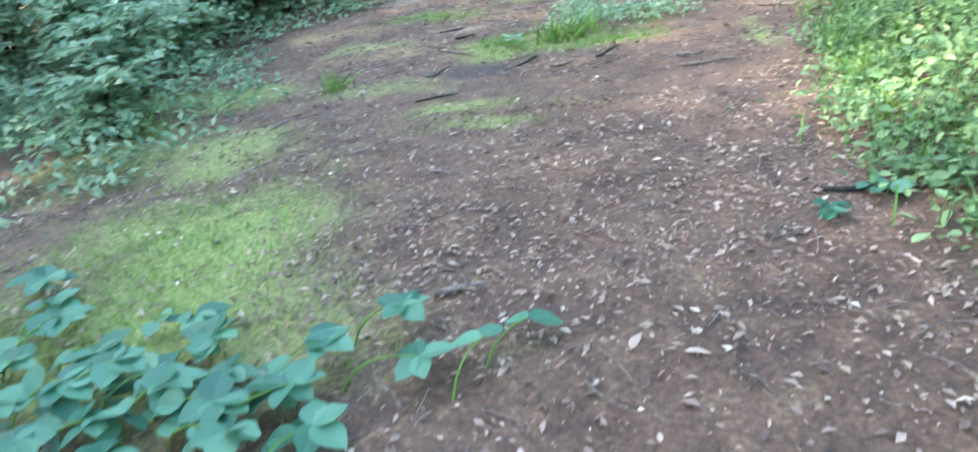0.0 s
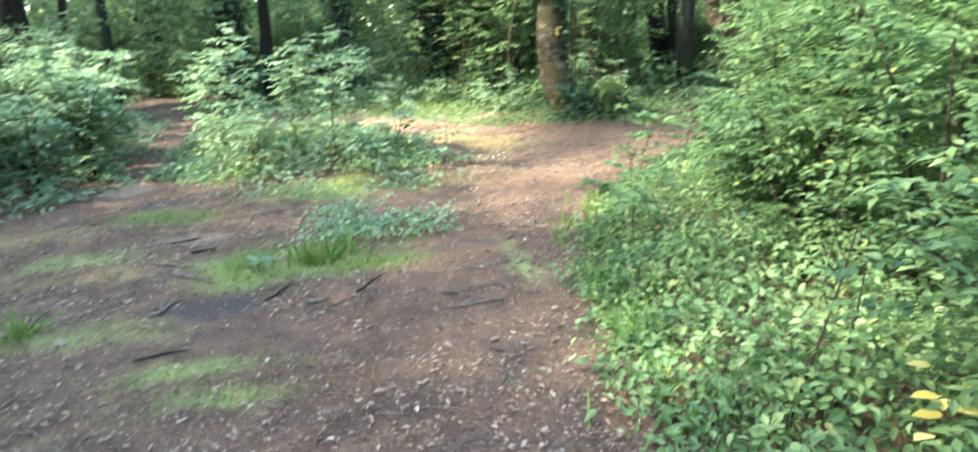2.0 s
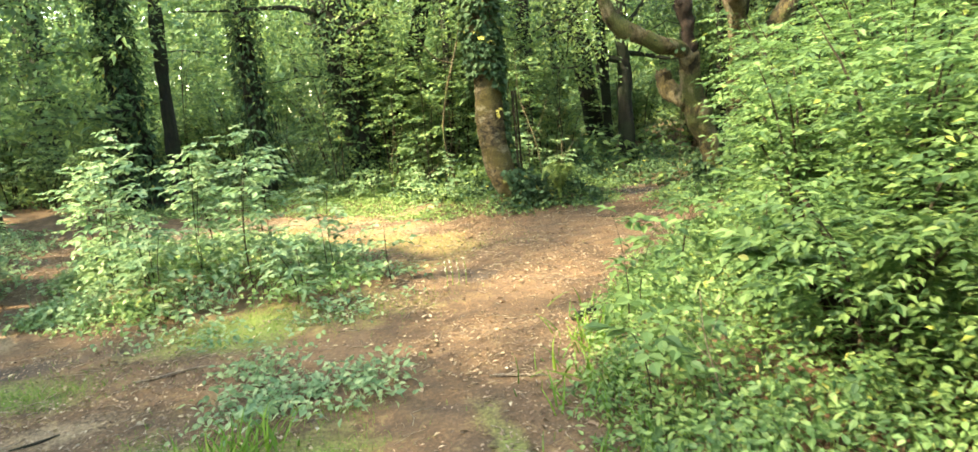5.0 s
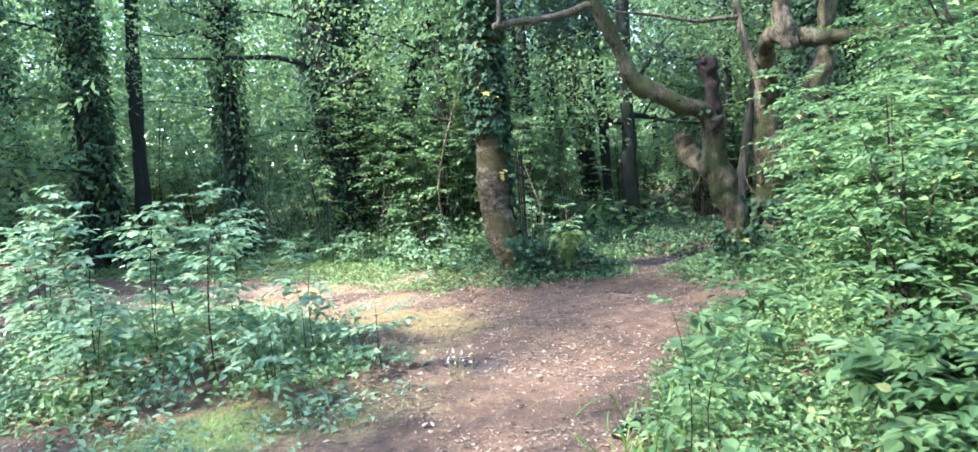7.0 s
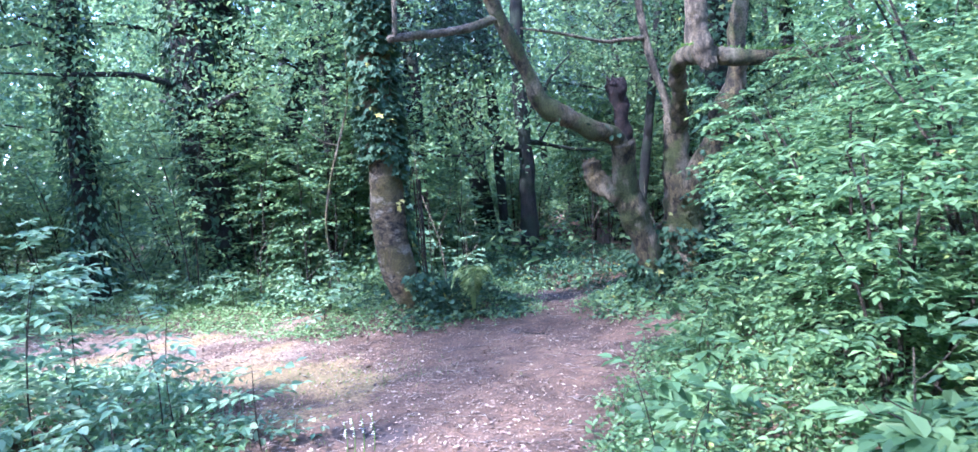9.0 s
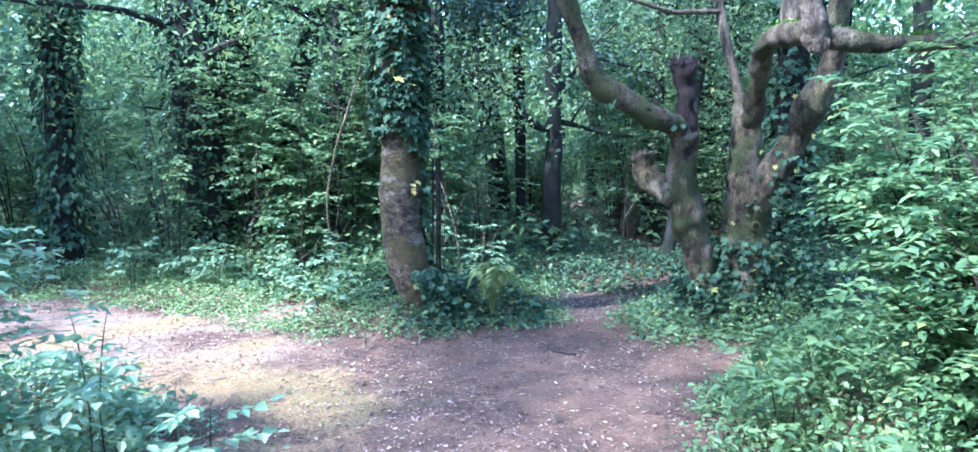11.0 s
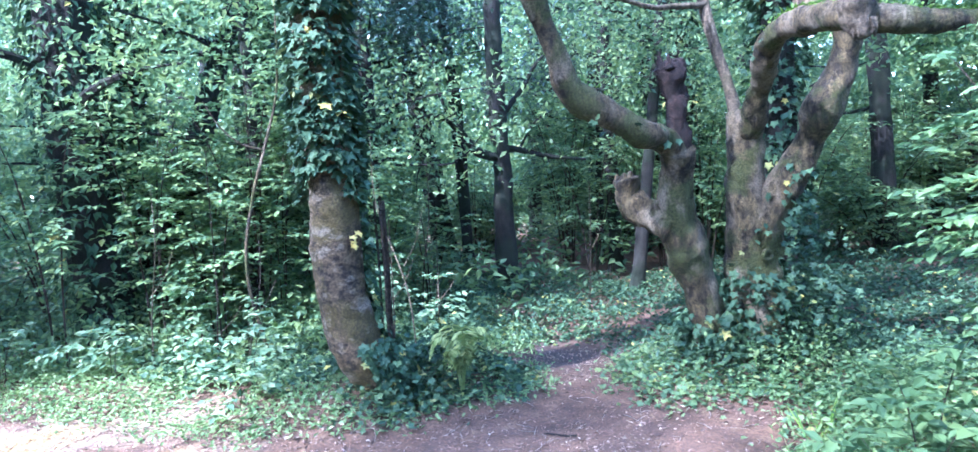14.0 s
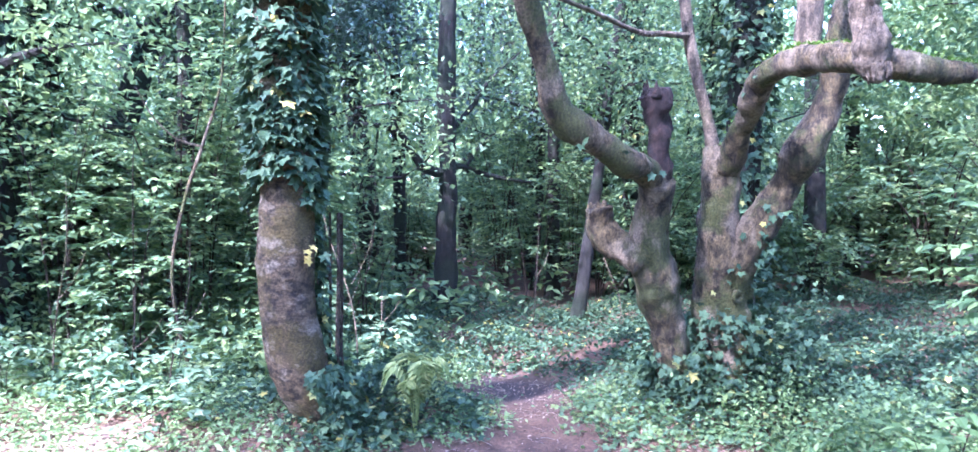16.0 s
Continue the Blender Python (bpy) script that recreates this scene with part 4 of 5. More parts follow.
def bramble():
    """Low arching cane that ends in a hand of five broad leaves, with more along it."""
    r = np.random.default_rng(81)
    spots = [(0.4, 1.86, 0.1), (0.48, 1.67, 0.09), (0.61, 1.73, 0.09), (0.7, 1.81, 0.08), (0.24, 1.74, 0.09), (0.22, 1.59, 0.09), (-0.07, 1.8, 0.08), (0.07, 1.54, 0.09), (-0.07, 1.61, 0.09), (-0.17, 1.9, 0.07), (-0.56, 1.9, 0.09), (-0.55, 1.7, 0.09),
             (-0.8, 2.14, 0.08), (-0.33, 1.61, 0.1), (-0.35, 1.75, 0.08), (-0.14, 1.66, 0.08), (-0.66, 2.0, 0.08), (-0.76, 1.73, 0.1), (0.17, 1.61, 0.07), (-0.32, 1.43, 0.08), (-0.09, 1.4, 0.08), (-0.87, 1.92, 0.09), (0.15, 1.45, 0.09),
             (-0.2, 1.52, 0.07), (-0.45, 1.55, 0.11), (0.3, 1.5, 0.06), (0.02, 1.68, 0.06), (-0.62, 1.6, 0.1), (-0.25, 1.68, 0.1), (0.1, 1.35, 0.08)]
    for k, (x, y, h) in enumerate(spots):
        t = thing("bramble", "low bramble shoot with broad blue-green leaves", "bramble", "brambles by the path")
        a = r.uniform(-0.3, 1.2)
        d = np.array([math.cos(a), math.sin(a), 0])
        tip = np.array([x, y, h])
        s = r.uniform(0.1, 0.16)
        q = [(*(tip - d * s * 1.3 - (0, 0, h + 0.02)), 0.0035), (*(tip - d * s - (0, 0, h * 0.4)), 0.003), (*(tip - d * s * 0.5), 0.0025), (*tip, 0.002)]
        part("cane", tube(q, 5, 0.04), grass_green, t)
        lone = k in (2, 3)
        fan = [0.0, 1.9] if lone else [-2.3, -1.1, 0.0, 1.1, 2.3]
        m = len(fan)
        own = [leaves(np.repeat(tip[None], m, 0), a + np.array(fan) + r.normal(0, 0.15, m), r.normal(-0.1, 0.18, m), r.normal(0, 0.2, m), r.uniform(0.06, 0.088, m), ROUND)]
        if not lone and k > 3:
            c = spline(q, 0.01)[:, :3]
            c = c[np.linspace(len(c) * 0.3, len(c) - 1, 5).astype(int)]
            own.append(leaves(c, r.uniform(0, 6.283, 5), r.normal(-0.1, 0.25, 5), r.normal(0, 0.25, 5), r.uniform(0.05, 0.09, 5), ROUND))
        part("foliage", own, bramble_green, t)


bramble()


# ---- ground cover ----
def herb_layer(name, label, poly, n, tall, size, shape, mat, seed, band=(0, 99), box=None, bunch=10, thick=0.1, category="ground cover", edge=0.25, gaps=-0.75):
    """Low plants in bunches over an outline, as high as tall at the inside and lower at the rim."""
    r = np.random.default_rng(seed)
    lo, hi = (np.min(poly, 0), np.max(poly, 0)) if box is None else (np.array(box[:2]), np.array(box[2:]))
    c = r.uniform(lo, hi, (n * 6 // bunch, 2))
    d = rim(poly, c[:, 0], c[:, 1])
    uneven = 0.06 * wave(c, 9, seed)
    c = c[(inside(poly, c[:, 0], c[:, 1]) | (d < 0.1 + uneven)) & (d >= band[0]) & (d < band[1] + uneven * 3) & (wave(c, 5, seed + 1) > gaps)][:n // bunch]
    p = np.repeat(c, bunch, 0) + r.normal(0, thick, (len(c) * bunch, 2))
    m = len(p)
    d = rim(poly, p[:, 0], p[:, 1]) * np.where(inside(poly, p[:, 0], p[:, 1]), 1, 0)
    top = tall * (edge + (1 - edge) * np.clip(d / 0.55, 0, 1)) * (0.8 + 0.35 * wave(p, 4, seed + 2)) * np.repeat(r.uniform(0.5, 1.15, len(c)), bunch)
    z = rise(p[:, 0], p[:, 1]) + 0.015 + top * np.sqrt(r.random(m))
    v = leaves(np.column_stack([p, z]), r.uniform(0, 6.283, m), r.normal(-0.1, 0.45, m), r.normal(0, 0.45, m), r.uniform(*size, m), shape)
    k = min(len(c), 500)
    q = c[:k]
    zs = rise(q[:, 0], q[:, 1])
    h = tall * 0.8
    st = np.stack([np.column_stack([q, zs - 0.02]), np.column_stack([q + (0.006, 0), zs - 0.02]), np.column_stack([q + r.normal(0, 0.05, (k, 2)), zs + h * r.uniform(0.5, 1, k)])], 1).reshape(-1, 3)
    ob = new(name, mesh_of(name, [v, (st, np.arange(3 * k).reshape(-1, 3))], mat))
    return tagged(ob, label, category, kind="stuff")


herb_layer("verge_herbs", "dense pale green herbs and seedlings beside the path", RIGHT, 23000, 0.34, (0.022, 0.046), OVATE, herb_green, 601, (0, 1.5), (1.2, 0.8, 6.2, 8.6), thick=0.07)
herb_layer("verge_seedlings", "tiny pale leaves among the verge herbs", RIGHT, 20000, 0.38, (0.02, 0.042), OVATE, bush_green, 618, (0, 1.6), (1.2, 0.8, 6.2, 8.6), thick=0.05, bunch=14, gaps=-0.3)
herb_layer("verge_ivy", "soft low leaves along the path edge", RIGHT, 4500, 0.36, (0.034, 0.06), OVATE, herb_green, 602, (0, 0.9), (1.2, 0.8, 6.2, 8.8))
herb_layer("thicket_herbs", "green herbs under the bushes", RIGHT, 14000, 0.5, (0.06, 0.11), SIMPLE, herb_green, 603, (1.2, 3.5), (2.5, 0.5, 8, 7.4))
CORE = [(-0.75, 8.15), (-0.3, 7.7), (0.2, 7.4), (0.8, 7.45), (1.4, 7.6), (1.75, 8.0), (1.5, 8.9), (1.2, 9.8), (0.2, 10.6), (-0.9, 10.6), (-1.0, 9.4)]
herb_layer("island_edge", "sparse low leaves at the island's grassy edge", ISLAND, 2600, 0.09, (0.03, 0.06), OVATE, sapling_green, 616, (0, 0.6), edge=0.6, gaps=-0.1)
herb_layer("island_herbs", "green nettle-like herbs on the island", CORE, 4600, 0.28, (0.035, 0.065), OVATE, herb_green, 604, edge=0.3, gaps=-0.25)
herb_layer("island_seedlings", "pale blue-green seedlings on the island", CORE, 5000, 0.4, (0.035, 0.07), OVATE, sapling_green, 615, thick=0.06, edge=0.4, gaps=0.0)
herb_layer("islet_herbs", "low green herbs between the tracks", [(0.6, 5.6), (1.2, 5.35), (1.45, 5.65), (1.45, 6.1), (1.1, 6.3), (0.75, 6.15)], 1100, 0.12, (0.03, 0.055), OVATE, sapling_green, 605, edge=0.6, gaps=-0.3)
herb_layer("side_herbs", "green herbs along the side path", LEFT, 17000, 0.34, (0.04, 0.08), SIMPLE, sapling_green, 606, (0, 2.2), (-5.5, 1, -1, 14))
herb_layer("bank_cover", "sunlit pale green ground cover on the bank", BANK, 36000, 0.13, (0.028, 0.056), SIMPLE, bank_green, 607, (0, 1.7), (-3, 9, 6.2, 15))
herb_layer("bank_ivy", "ivy carpet at the wood's edge", BANK, 6500, 0.18, (0.035, 0.065), LOBED, ivy_green, 608, (0.45, 2.2), (2.6, 9.4, 6.4, 12.5))
herb_layer("wood_floor_ivy", "dark ivy covering the wood floor", BANK, 22000, 0.35, (0.07, 0.13), SIMPLE, wood_green, 609, (1.4, 9), (-7, 10.5, 9, 22))
EDGE = [(1.4, 13.4), (2.4, 12.3), (3.1, 11.3), (3.9, 11.1), (4.8, 11.3), (5.0, 12.5), (4.4, 15), (1.8, 15.5)]
herb_layer("wood_edge_herbs", "soft green undergrowth under the young trees", EDGE, 9000, 0.85, (0.045, 0.09), OVATE, wood_green, 620, bunch=12, thick=0.12)
herb_layer("deep_wood_floor", "green low plants deep in the wood", [(4.9, 11.2), (5.9, 10.9), (7, 12), (9, 12), (20, 9), (24, 30), (-16, 30), (-12, 20), (5, 18)], 26000, 0.55, (0.1, 0.2), SIMPLE, wood_green, 613)
EAST = [(5.2, 9.1), (5.4, 8.7), (5.75, 8.35), (6.3, 7.4), (10, 7.2), (14, 9), (13, 14), (8.5, 12.6), (6.8, 11), (6.4, 10.5), (5.7, 9.75)]
herb_layer("shade_ivy", "dark ivy carpet round the old trees", EAST, 30000, 0.18, (0.036, 0.07), SIMPLE, ivy_green, 610)
herb_layer("shade_herbs", "low herbs in front of the old trees", [(5.25, 7.85), (5.75, 8.25), (6.2, 8.5), (7.5, 8.4), (9, 7.2), (6, 7.0)], 4200, 0.16, (0.035, 0.06), OVATE, wood_green, 611)
herb_layer("root_ivy", "dark ivy spreading from the old trees", EAST, 9000, 0.14, (0.032, 0.06), LOBED, ivy_green, 619, (0.3, 9), (5.3, 7.2, 9.6, 11.2), gaps=-0.6)
EXIT = [(5.05, 10.75), (5.6, 10.75), (6.3, 10.35), (7.0, 11.0), (8.6, 12.6), (8, 14.5), (5.5, 13.5), (4.6, 11.8)]
herb_layer("exit_ivy", "dark ivy and low plants where the path fades into shade", EXIT, 11000, 0.2, (0.036, 0.07), SIMPLE, ivy_green, 614)
FOOT = [(3.55, 9.75), (3.9, 9.68), (4.6, 9.75), (4.8, 10.2), (4.5, 10.6), (3.9, 10.5)]
herb_layer("ivy_seedlings", "pale ivy seedlings creeping on to the soil", [(5.05, 9.1), (5.3, 8.72), (5.7, 8.25), (6.1, 8.5), (5.8, 9.0), (5.7, 9.7), (5.4, 9.45)], 1900, 0.07, (0.025, 0.05), LOBED, wood_green, 617, edge=0.7, gaps=-0.5)
herb_layer("foot_ivy", "ivy mound at the foot of the trunk", FOOT, 2000, 0.24, (0.035, 0.065), LOBED, ivy_green, 612)


def ivy_mound(x, y, sx, sy, sz, n, seed, label):
    r = np.random.default_rng(seed)
    p = np.column_stack([r.normal(x, sx, n), r.normal(y, sy, n), np.zeros(n)])
    p[:, 2] = rise(p[:, 0], p[:, 1]) + abs(r.normal(0, sz, n)) * np.exp(-((p[:, 0] - x) / sx / 2) ** 2)
    ob = new("ivy_mound", mesh_of("ivy_mound", [leaves(p, r.uniform(0, 6.28, n), r.uniform(-1.2, 0.2, n), r.normal(0, 0.3, n), r.uniform(0.03, 0.06, n), LOBED)], ivy_green))
    tagged(ob, label, "ivy", kind="stuff")


ivy_mound(6.32, 8.6, 0.2, 0.18, 0.5, 1500, 621, "ivy climbing beside the forked tree")
ivy_mound(5.85, 8.75, 0.22, 0.12, 0.22, 900, 622, "ivy round the old trees' roots")
ivy_mound(3.75, 9.82, 0.2, 0.08, 0.12, 260, 624, "ivy in front of the leaning trunk")
ivy_mound(4.0, 10.0, 0.22, 0.2, 0.15, 600, 623, "ivy heaped against the trunk's foot")


def grass(name, label, spots, size, seed, category="grass"):
    r = np.random.default_rng(seed)
    out = []
    for x, y, sx, sy, n in spots:
        p = np.column_stack([r.normal(x, sx, n), r.normal(y, sy, n)])
        p = np.column_stack([p, rise(p[:, 0], p[:, 1]) - 0.005])
        out.append(leaves(p, r.uniform(0, 6.28, n), r.uniform(0.6, 1.45, n), r.normal(0, 0.5, n), r.uniform(*size, n), BLADE, 1.3))
    tagged(new(name, mesh_of(name, out, grass_green)), label, category, kind="stuff")


grass("grass_tufts", "tufts of long green grass", [(0.62, 5.06, 0.09, 0.06, 110), (0.75, 5.15, 0.1, 0.08, 60), (1.98, 4.05, 0.05, 0.08, 90), (1.95, 3.5, 0.07, 0.07, 110), (-0.62, 4.3, 0.05, 0.04, 50), (2.5, 5.5, 0.06, 0.1, 80),
                                                   (2.3, 4.95, 0.06, 0.1, 70), (-1.5, 3.7, 0.1, 0.1, 60), (5.3, 7.9, 0.08, 0.05, 40), (2.1, 3.6, 0.15, 0.4, 160), (2.2, 4.6, 0.12, 0.4, 130), (2.9, 5.7, 0.25, 0.3, 140), (1.85, 2.7, 0.12, 0.3, 60)], (0.08, 0.2), 631)
grass("short_grass", "short fine grass and moss", [(-0.45, 6.42, 0.24, 0.14, 1500), (0.95, 7.0, 0.5, 0.25, 2600), (0.35, 5.1, 0.16, 0.22, 800), (0.75, 4.9, 0.3, 0.14, 900), (-0.6, 2.5, 0.32, 0.32, 3000), (-0.35, 1.95, 0.36, 0.22, 1700), (-0.6, 3.4, 0.4, 0.25, 300), (0.2, 3.75, 0.3, 0.12, 160), (0.22, 5.1, 0.1, 0.22, 1200), (1.0, 4.9, 0.14, 0.07, 700), (1.15, 5.3, 0.1, 0.1, 300), (1.9, 2.1, 0.1, 0.25, 200),
                                                   (2.4, 8.7, 0.4, 0.45, 900), (0.35, 3.5, 0.25, 0.1, 260), (-1.4, 4.4, 0.3, 0.2, 400)], (0.02, 0.055), 632)


# ---- litter, sticks ----
def open_ground(n, r, pad=0.05):
    p = r.uniform((-2.6, 0.9), (6.4, 13.0), (n, 2))
    keep = np.ones(len(p), bool)
    for poly in (RIGHT, BANK, LEFT, ISLAND):
        keep &= ~(inside(poly, p[:, 0], p[:, 1]) & (rim(poly, p[:, 0], p[:, 1]) > 0.25))
    return p[keep]


def litter(name, label, n, size, mat, seed, shape=CHIP, patchy=-0.4):
    r = np.random.default_rng(seed)
    p = open_ground(n, r)
    p = p[wave(p, 3, seed) + r.normal(0, 0.4, len(p)) > patchy]
    m = len(p)
    z = rise(p[:, 0], p[:, 1]) + r.uniform(0.002, 0.012, m)
    s = r.uniform(0, 1, m) ** 2.2 * (size[1] - size[0]) + size[0]
    v = leaves(np.column_stack([p, z]), r.uniform(0, 6.283, m), r.normal(0.05, 0.22, m), r.normal(0, 0.3, m), s, shape, r.uniform(0.6, 1.1))
    tagged(new(name, mesh_of(name, [v], mat)), label, "leaf litter", kind="stuff")


litter("leaf_litter", "brown dead leaves and crumbs on the soil", 165000, (0.008, 0.036), litter_brown, 641)
litter("pale_leaf_litter", "scattered bleached dry leaves", 15000, (0.01, 0.038), pale_litter, 642, patchy=0.1)
litter("curled_leaves", "whole dead leaves lying on the path", 3200, (0.025, 0.06), litter_brown, 643, OVATE)


def litter_drifts():
    """Fibrous chips gathered in drifts on the soil and along the verge."""
    r = np.random.default_rng(644)
    p = np.concatenate([np.column_stack([r.normal(x, sx, n), r.normal(y, sy, n)]) for x, y, sx, sy, n in (
        (0.85, 2.85, 0.2, 0.12, 170), (1.1, 2.7, 0.2, 0.1, 140), (0.25, 2.5, 0.22, 0.22, 500), (0.75, 2.2, 0.5, 0.4, 1500), (0.6, 3.1, 0.5, 0.6, 1200), (1.2, 2.6, 0.35, 0.6, 700), (0.3, 4.4, 0.5, 0.3, 240), (1.4, 5.0, 0.3, 0.6, 240), (1.68, 2.98, 0.07, 0.2, 220), (1.6, 3.9, 0.12, 0.4, 320), (0.0, 4.95, 0.16, 0.1, 220),
        (0.7, 4.35, 0.35, 0.06, 260), (1.45, 4.2, 0.2, 0.08, 160), (2.3, 6.2, 0.3, 0.3, 300), (3.0, 8.2, 0.6, 0.6, 900), (4.3, 8.9, 0.5, 0.4, 700), (2.6, 7.0, 0.4, 0.5, 500), (2.2, 10.4, 0.7, 0.5, 700), (1.9, 6.9, 0.2, 0.2, 200), (5.1, 8.75, 0.3, 0.2, 220))])
    m = len(p)
    v = leaves(np.column_stack([p, rise(p[:, 0], p[:, 1]) + r.uniform(0.002, 0.014, m)]), r.uniform(0, 6.283, m), r.normal(0.05, 0.25, m), r.normal(0, 0.4, m), 0.007 + 0.027 * r.random(m) ** 2, CHIP, 0.6)
    tagged(new("litter_drift", mesh_of("litter_drift", [v], chip_red)), "drifts of reddish fibrous wood chips and dead leaves", "leaf litter", kind="stuff")


litter_drifts()


def twig_litter():
    r = np.random.default_rng(651)
    p, out = open_ground(4200, r), []
    for x, y in p[:2000]:
        a, s, w = r.uniform(0, 6.283), r.uniform(0.04, 0.16), r.uniform(0.001, 0.003)
        b = r.normal(0, 0.012)
        z = float(rise(np.array([x]), np.array([y]))[0]) + 0.008
        out += tube([(x, y, z, w), (x + s / 2 * math.cos(a) - b * math.sin(a), y + s / 2 * math.sin(a) + b * math.cos(a), z + 0.005, w), (x + s * math.cos(a), y + s * math.sin(a), z, w * 0.6)], 4, 0.05)
    tagged(new("twig_litter", mesh_of("twig_litter", out, stick_pale)), "thin broken twigs scattered on the soil", "twigs", kind="stuff")


twig_litter()


def stick(x, y, a, s, w, seed, mat, label, fork=False):
    r = np.random.default_rng(seed)
    t = thing("fallen_stick", label, "stick", "sticks on the path")
    d, e = np.array([math.cos(a), math.sin(a)]), np.array([-math.sin(a), math.cos(a)])
    pts = [np.array([x, y]) + d * s * f + e * r.normal(0, 0.05) * s for f in (-0.5, -0.2, 0.15, 0.5)]
    zs = [float(rise(np.array([q[0]]), np.array([q[1]]))[0]) + w * 0.8 + 0.006 for q in pts]
    main = part("stem", tube([(*q, z, w * k) for q, z, k in zip(pts, zs, (0.8, 1, 0.9, 0.5))], 7, 0.03, 0.15, seed, 30), mat, t, smooth=True)
    if fork:
        q = pts[1]
        g = q + d * s * 0.25 + e * s * 0.22
        part("side_twig", tube([(*q, zs[1], w * 0.6), (*((q + g) / 2), zs[1] + 0.02, w * 0.5), (*g, zs[1] + 0.012, w * 0.3)], 5, 0.03), mat, main)


for k, (x, y, a, s, w, kind, fork) in enumerate([
        (-0.03, 4.9, -0.77, 0.36, 0.009, 0, False), (-0.06, 4.46, 1.2, 0.22, 0.009, 0, True), (-0.22, 5.23, -0.5, 0.22, 0.007, 0, False), (-0.07, 5.47, 0.3, 0.14, 0.008, 1, False), (0.65, 4.36, 0.1, 0.11, 0.009, 0, False), (0.46, 4.57, 1.0, 0.22, 0.007, 1, False), (0.34, 4.3, -1.0, 0.17, 0.006, 0, False), (0.25, 2.95, -0.7, 0.16, 0.005, 0, False), (0.48, 2.55, 0.6, 0.16, 0.005, 0, False),
        (1.6, 2.5, -0.35, 0.24, 0.009, 1, False), (0.5, 2.06, 0.45, 0.16, 0.009, 0, False), (0.36, 2.03, 0.6, 0.09, 0.004, 0, False), (2.0, 5.3, -0.8, 0.3, 0.007, 0, True), (1.39, 4.11, -0.17, 0.26, 0.007, 0, True), (1.31, 4.25, 0.1, 0.11, 0.007, 0, False), (-0.75, 3.75, 1.3, 0.16, 0.005, 0, False),
        (0.3, 6.35, 0.1, 0.4, 0.007, 0, False), (-0.2, 5.7, 0.4, 0.2, 0.007, 1, False), (6.15, 10.25, 0.3, 0.45, 0.009, 0, True), (2.15, 5.0, 0.3, 0.2, 0.008, 0, False), (0.9, 4.5, 0.9, 0.22, 0.007, 1, False), (4.3, 8.9, 2.2, 0.2, 0.006, 1, False),
        (2.7, 6.0, 0.6, 0.3, 0.02, 1, False), (0.05, 3.9, 0.1, 0.22, 0.006, 1, False), (-0.6, 3.2, 0.5, 0.18, 0.005, 0, False), (2.55, 4.3, 0.9, 0.7, 0.006, 0, False)]):
    stick(x, y, a, s, w, 700 + k, bark_dark if kind else stick_pale, "dark damp stick lying on the soil" if kind else "pale dry stick lying on the path", fork)


def flower_plant():
    t = thing("white_flower", "small plant with white flower spikes by the wet patch", "flower")
    r = np.random.default_rng(801)
    for k in range(4):
        x, y = 2.2 + 0.05 * k - 0.08, 7.22 + r.normal(0, 0.03)
        stalk = part("stalk", tube([(x, y, -0.01, 0.003), (x + 0.01, y, 0.1, 0.002), (x, y, 0.2, 0.0015)], 4, 0.04), grass_green, t)
        p = np.column_stack([np.full(12, x), np.full(12, y), r.uniform(0.09, 0.2, 12)])
        part("bloom", [leaves(p, r.uniform(0, 6.28, 12), r.uniform(0, 0.8, 12), 0.0, r.uniform(0.012, 0.022, 12), OVATE)], white_petal, stalk, "white bloom")


flower_plant()


def little_plant(x, y, n, size, mat, shape, seed, label, z=0.0):
    """A rosette on a short stalk."""
    r = np.random.default_rng(seed)
    t = thing("seedling", label, "plant", "seedlings on the soil")
    zb = float(rise(np.array([x]), np.array([y]))[0])
    top = max(0.04, z)
    part("stalk", tube([(x, y, zb - 0.01, 0.003), (x + 0.01, y, zb + top * 0.6, 0.002), (x, y, zb + top, 0.0015)], 4, 0.03), grass_green, t)
    p = np.column_stack([r.normal(x, size * 0.35, n), r.normal(y, size * 0.35, n), zb + top * r.uniform(0.6, 1.1, n)])
    part("foliage", [leaves(p, r.uniform(0, 6.283, n), r.normal(0, 0.3, n), r.normal(0, 0.3, n), r.uniform(0.6, 1.0, n) * size, shape)], mat, t)


little_plant(1.48, 2.35, 16, 0.055, bramble_green, OVATE, 811, "small blue-green seedling on the soil")
little_plant(1.66, 2.48, 10, 0.06, bramble_green, ROUND, 812, "small blue-green seedling by a fallen stick")
little_plant(0.31, 4.93, 6, 0.085, sapling_green, ROUND, 813, "pale broad-leaved seedling in the moss", 0.06)
little_plant(2.2, 2.3, 7, 0.075, yellow_leaf, ROUND, 814, "seedling with broad yellowed leaves", 0.38)
little_plant(5.62, 8.55, 9, 0.06, fern_green, OVATE, 815, "pale yellow-green shoot in the ivy", 0.16)
little_plant(-0.95, 4.25, 14, 0.06, sapling_green, OVATE, 816, "small green seedling on the soil", 0.06)


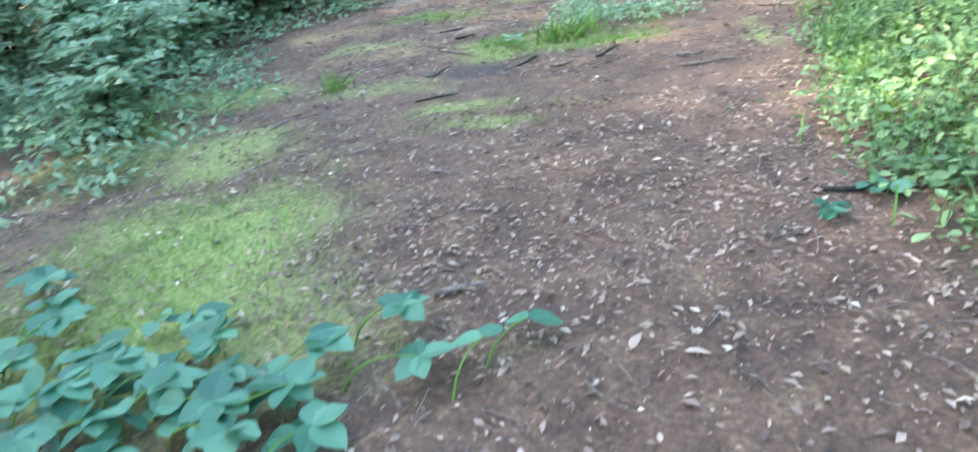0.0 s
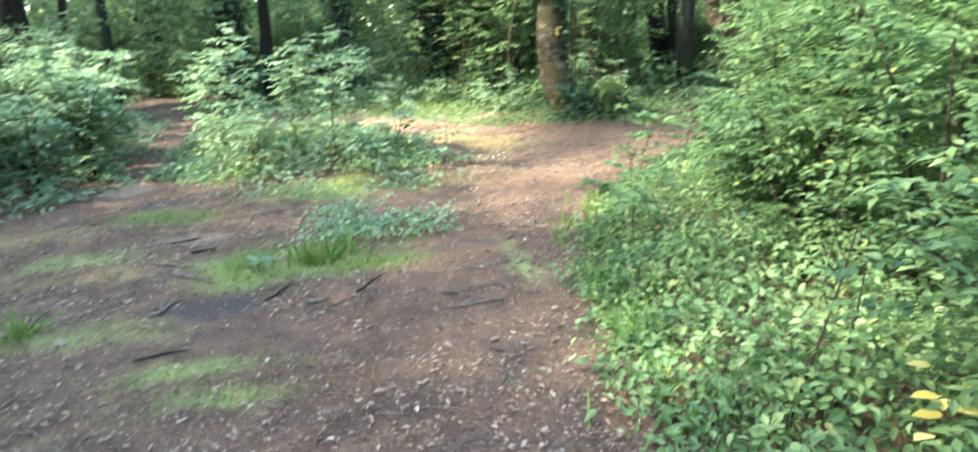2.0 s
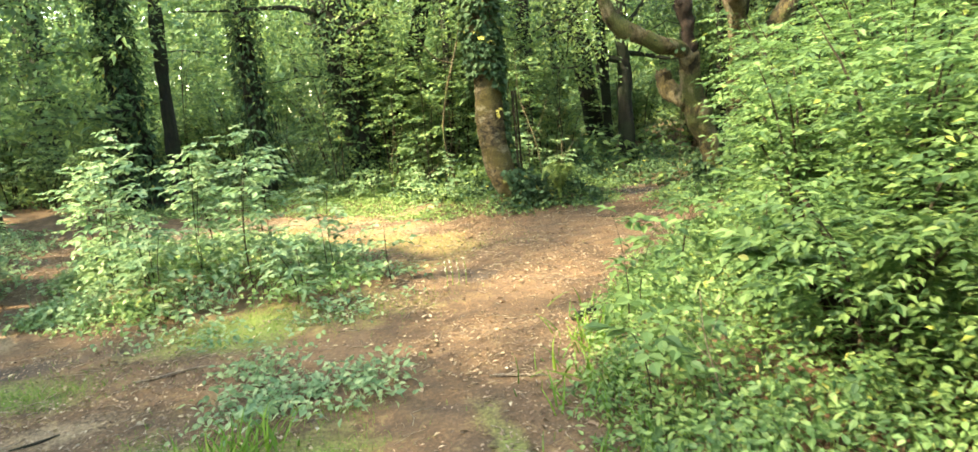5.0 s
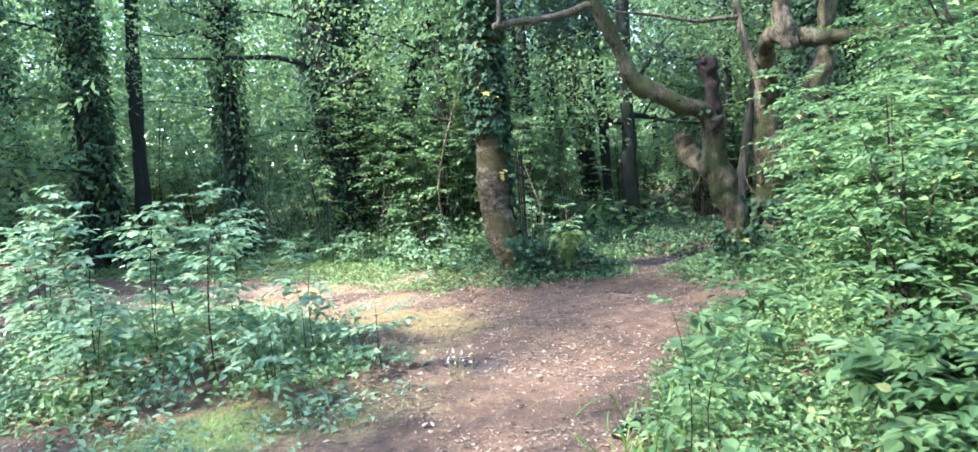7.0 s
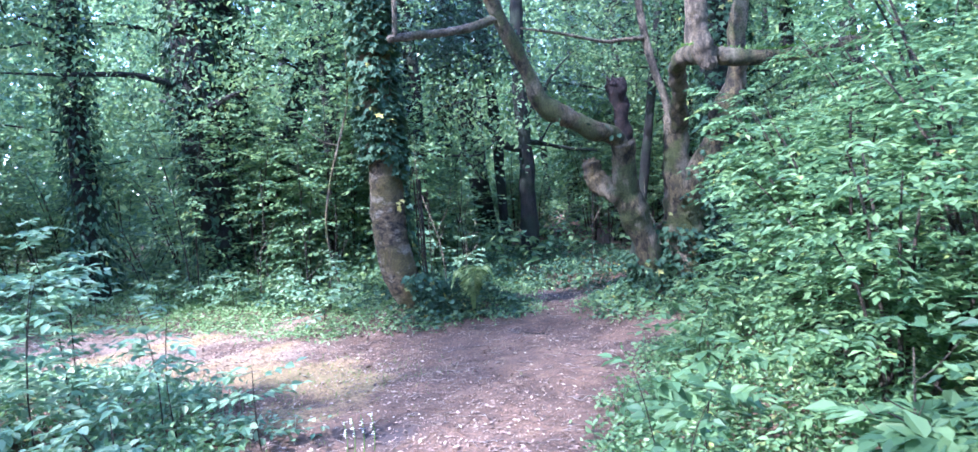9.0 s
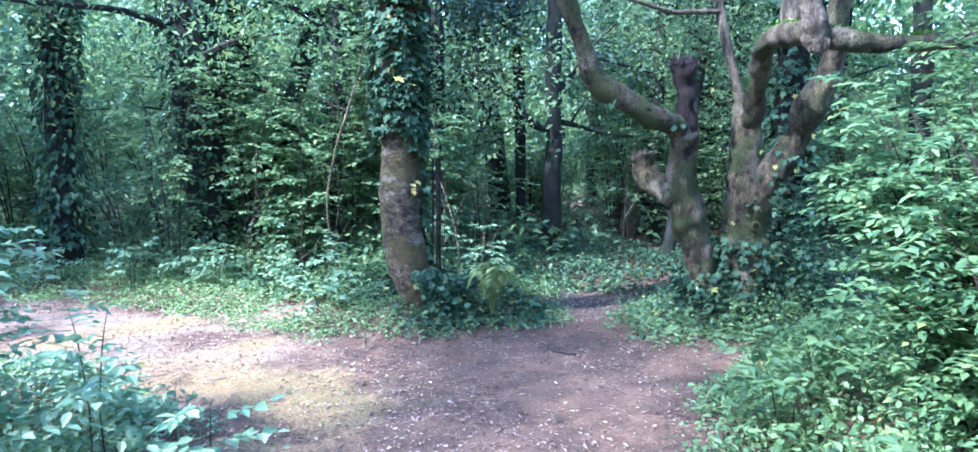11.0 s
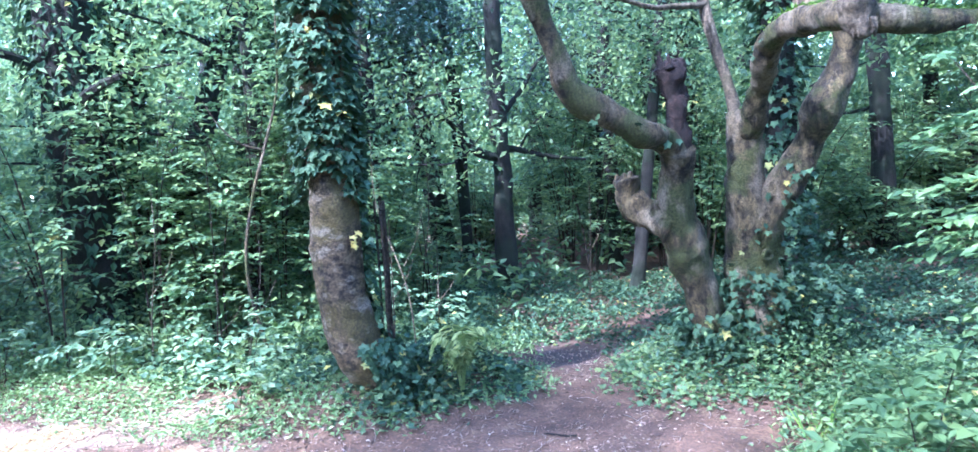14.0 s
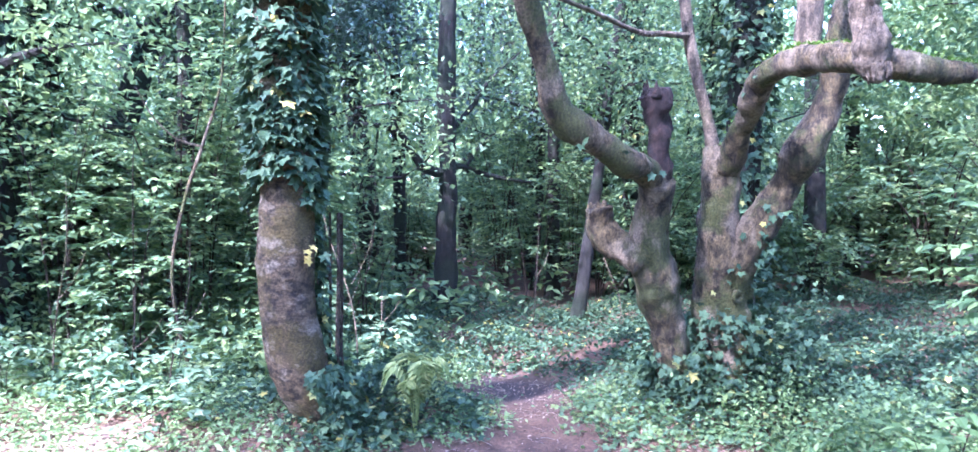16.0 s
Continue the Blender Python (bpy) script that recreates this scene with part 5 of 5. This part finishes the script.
def dead_stem(x, y, h, w, lean, seed, mat, label):
    """A dry upright stem with broken side twigs."""
    r = np.random.default_rng(seed)
    t = thing("dead_stem", label, "stem", "dry stems in the verge")
    q = [(x, y, 0.0, w), (x + lean * 0.3 + r.normal(0, 0.01), y, h * 0.35, w * 0.9), (x + lean * 0.7 + r.normal(0, 0.015), y, h * 0.7, w * 0.75), (x + lean, y, h, w * 0.5)]
    main = part("stem", tube(q, 7, 0.06, 0.12, seed, 20), mat, t, smooth=True)
    for k in range(3):
        f, a = r.uniform(0.45, 0.95), r.uniform(0, 6.283)
        b = np.array([x + lean * f, y, h * f])
        d = np.array([math.cos(a), math.sin(a), 0])
        part("side_twig", tube([(*b, w * 0.5), (*(b + d * 0.06 + (0, 0, 0.05)), w * 0.4), (*(b + d * 0.12 + (0, 0, 0.13)), w * 0.2)], 5, 0.04), mat, main)


dead_stem(3.14, 3.28, 1.02, 0.017, -0.05, 821, bark_pale, "brown broken dry stem standing in the bushes")
dead_stem(2.1, 2.75, 0.64, 0.005, 0.18, 822, twig_brown, "thin dark bent stalk in the verge")
dead_stem(2.28, 2.77, 0.64, 0.0045, 0.06, 826, twig_brown, "thin dark dry stalk in the verge")
dead_stem(2.62, 3.35, 0.75, 0.004, 0.1, 823, twig_brown, "thin bent dry stalk above the herbs")
dead_stem(2.5, 4.3, 0.6, 0.004, -0.12, 824, stick_pale, "pale dry stalk in the verge")
dead_stem(3.0, 4.9, 0.8, 0.005, 0.15, 825, bark_pale, "pale dry stalk leaning in the verge")


def crooked_tree():
    """Dark tree with long crooked boughs behind the clearing."""
    t = thing("crooked_tree", "dark slender tree with long crooked boughs in shade", "tree", "trees of the wood")
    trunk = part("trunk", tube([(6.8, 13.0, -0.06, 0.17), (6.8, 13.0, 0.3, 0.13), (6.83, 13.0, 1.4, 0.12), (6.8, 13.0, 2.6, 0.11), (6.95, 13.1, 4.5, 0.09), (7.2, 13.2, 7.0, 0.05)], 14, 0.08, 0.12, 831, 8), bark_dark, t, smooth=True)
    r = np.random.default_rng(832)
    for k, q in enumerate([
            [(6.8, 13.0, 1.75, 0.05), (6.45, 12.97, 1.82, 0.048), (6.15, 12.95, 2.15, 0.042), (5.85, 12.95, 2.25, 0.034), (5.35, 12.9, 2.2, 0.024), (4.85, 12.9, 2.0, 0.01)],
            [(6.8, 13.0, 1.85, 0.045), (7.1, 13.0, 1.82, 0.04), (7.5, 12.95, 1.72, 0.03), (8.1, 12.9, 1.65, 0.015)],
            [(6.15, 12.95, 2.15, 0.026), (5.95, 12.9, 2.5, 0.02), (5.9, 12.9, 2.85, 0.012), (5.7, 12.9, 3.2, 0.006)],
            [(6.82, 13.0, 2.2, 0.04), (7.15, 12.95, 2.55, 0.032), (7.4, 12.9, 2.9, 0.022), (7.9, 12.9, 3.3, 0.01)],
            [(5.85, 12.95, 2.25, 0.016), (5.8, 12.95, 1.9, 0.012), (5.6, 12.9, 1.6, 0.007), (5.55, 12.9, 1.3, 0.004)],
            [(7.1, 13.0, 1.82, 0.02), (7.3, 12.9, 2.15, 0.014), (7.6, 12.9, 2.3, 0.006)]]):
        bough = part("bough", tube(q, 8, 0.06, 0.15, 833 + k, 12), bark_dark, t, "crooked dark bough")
        e = spline(q, 0.2)[2:, :3]
        m = len(e)
        part("leaves", [clumps(e + r.normal(0, 0.12, (m, 3)), 7, 0.15, (0.05, 0.09), r)], wood_green, bough)


crooked_tree()


# ---- far wood ----
def far_wood():
    r = np.random.default_rng(901)
    n = 4600
    a, d = np.where(r.random(n) < 0.75, r.uniform(-0.3, 2.4, n), r.uniform(0, 6.283, n)), r.uniform(24, 34, n)
    c = np.column_stack([2 + np.cos(a) * d, 8 + np.sin(a) * d, r.uniform(0, 1, n) ** 2.0 * 10])
    k = r.uniform(0, 6.283, 1950)
    b = np.column_stack([2 + np.cos(k) * 37, 8 + np.sin(k) * 37, r.uniform(0, 1, 1950) ** 1.3 * 13])
    ob = new("far_wood", mesh_of("far_wood", [clumps(c, 16, 0.6, (0.36, 0.68), r, SIMPLE, 0.6), clumps(b, 19, 1.0, (1.0, 1.6), r, SIMPLE, 0.8)], wood_green))
    tagged(ob, "distant green wood closing the view", "woods", kind="stuff")


far_wood()
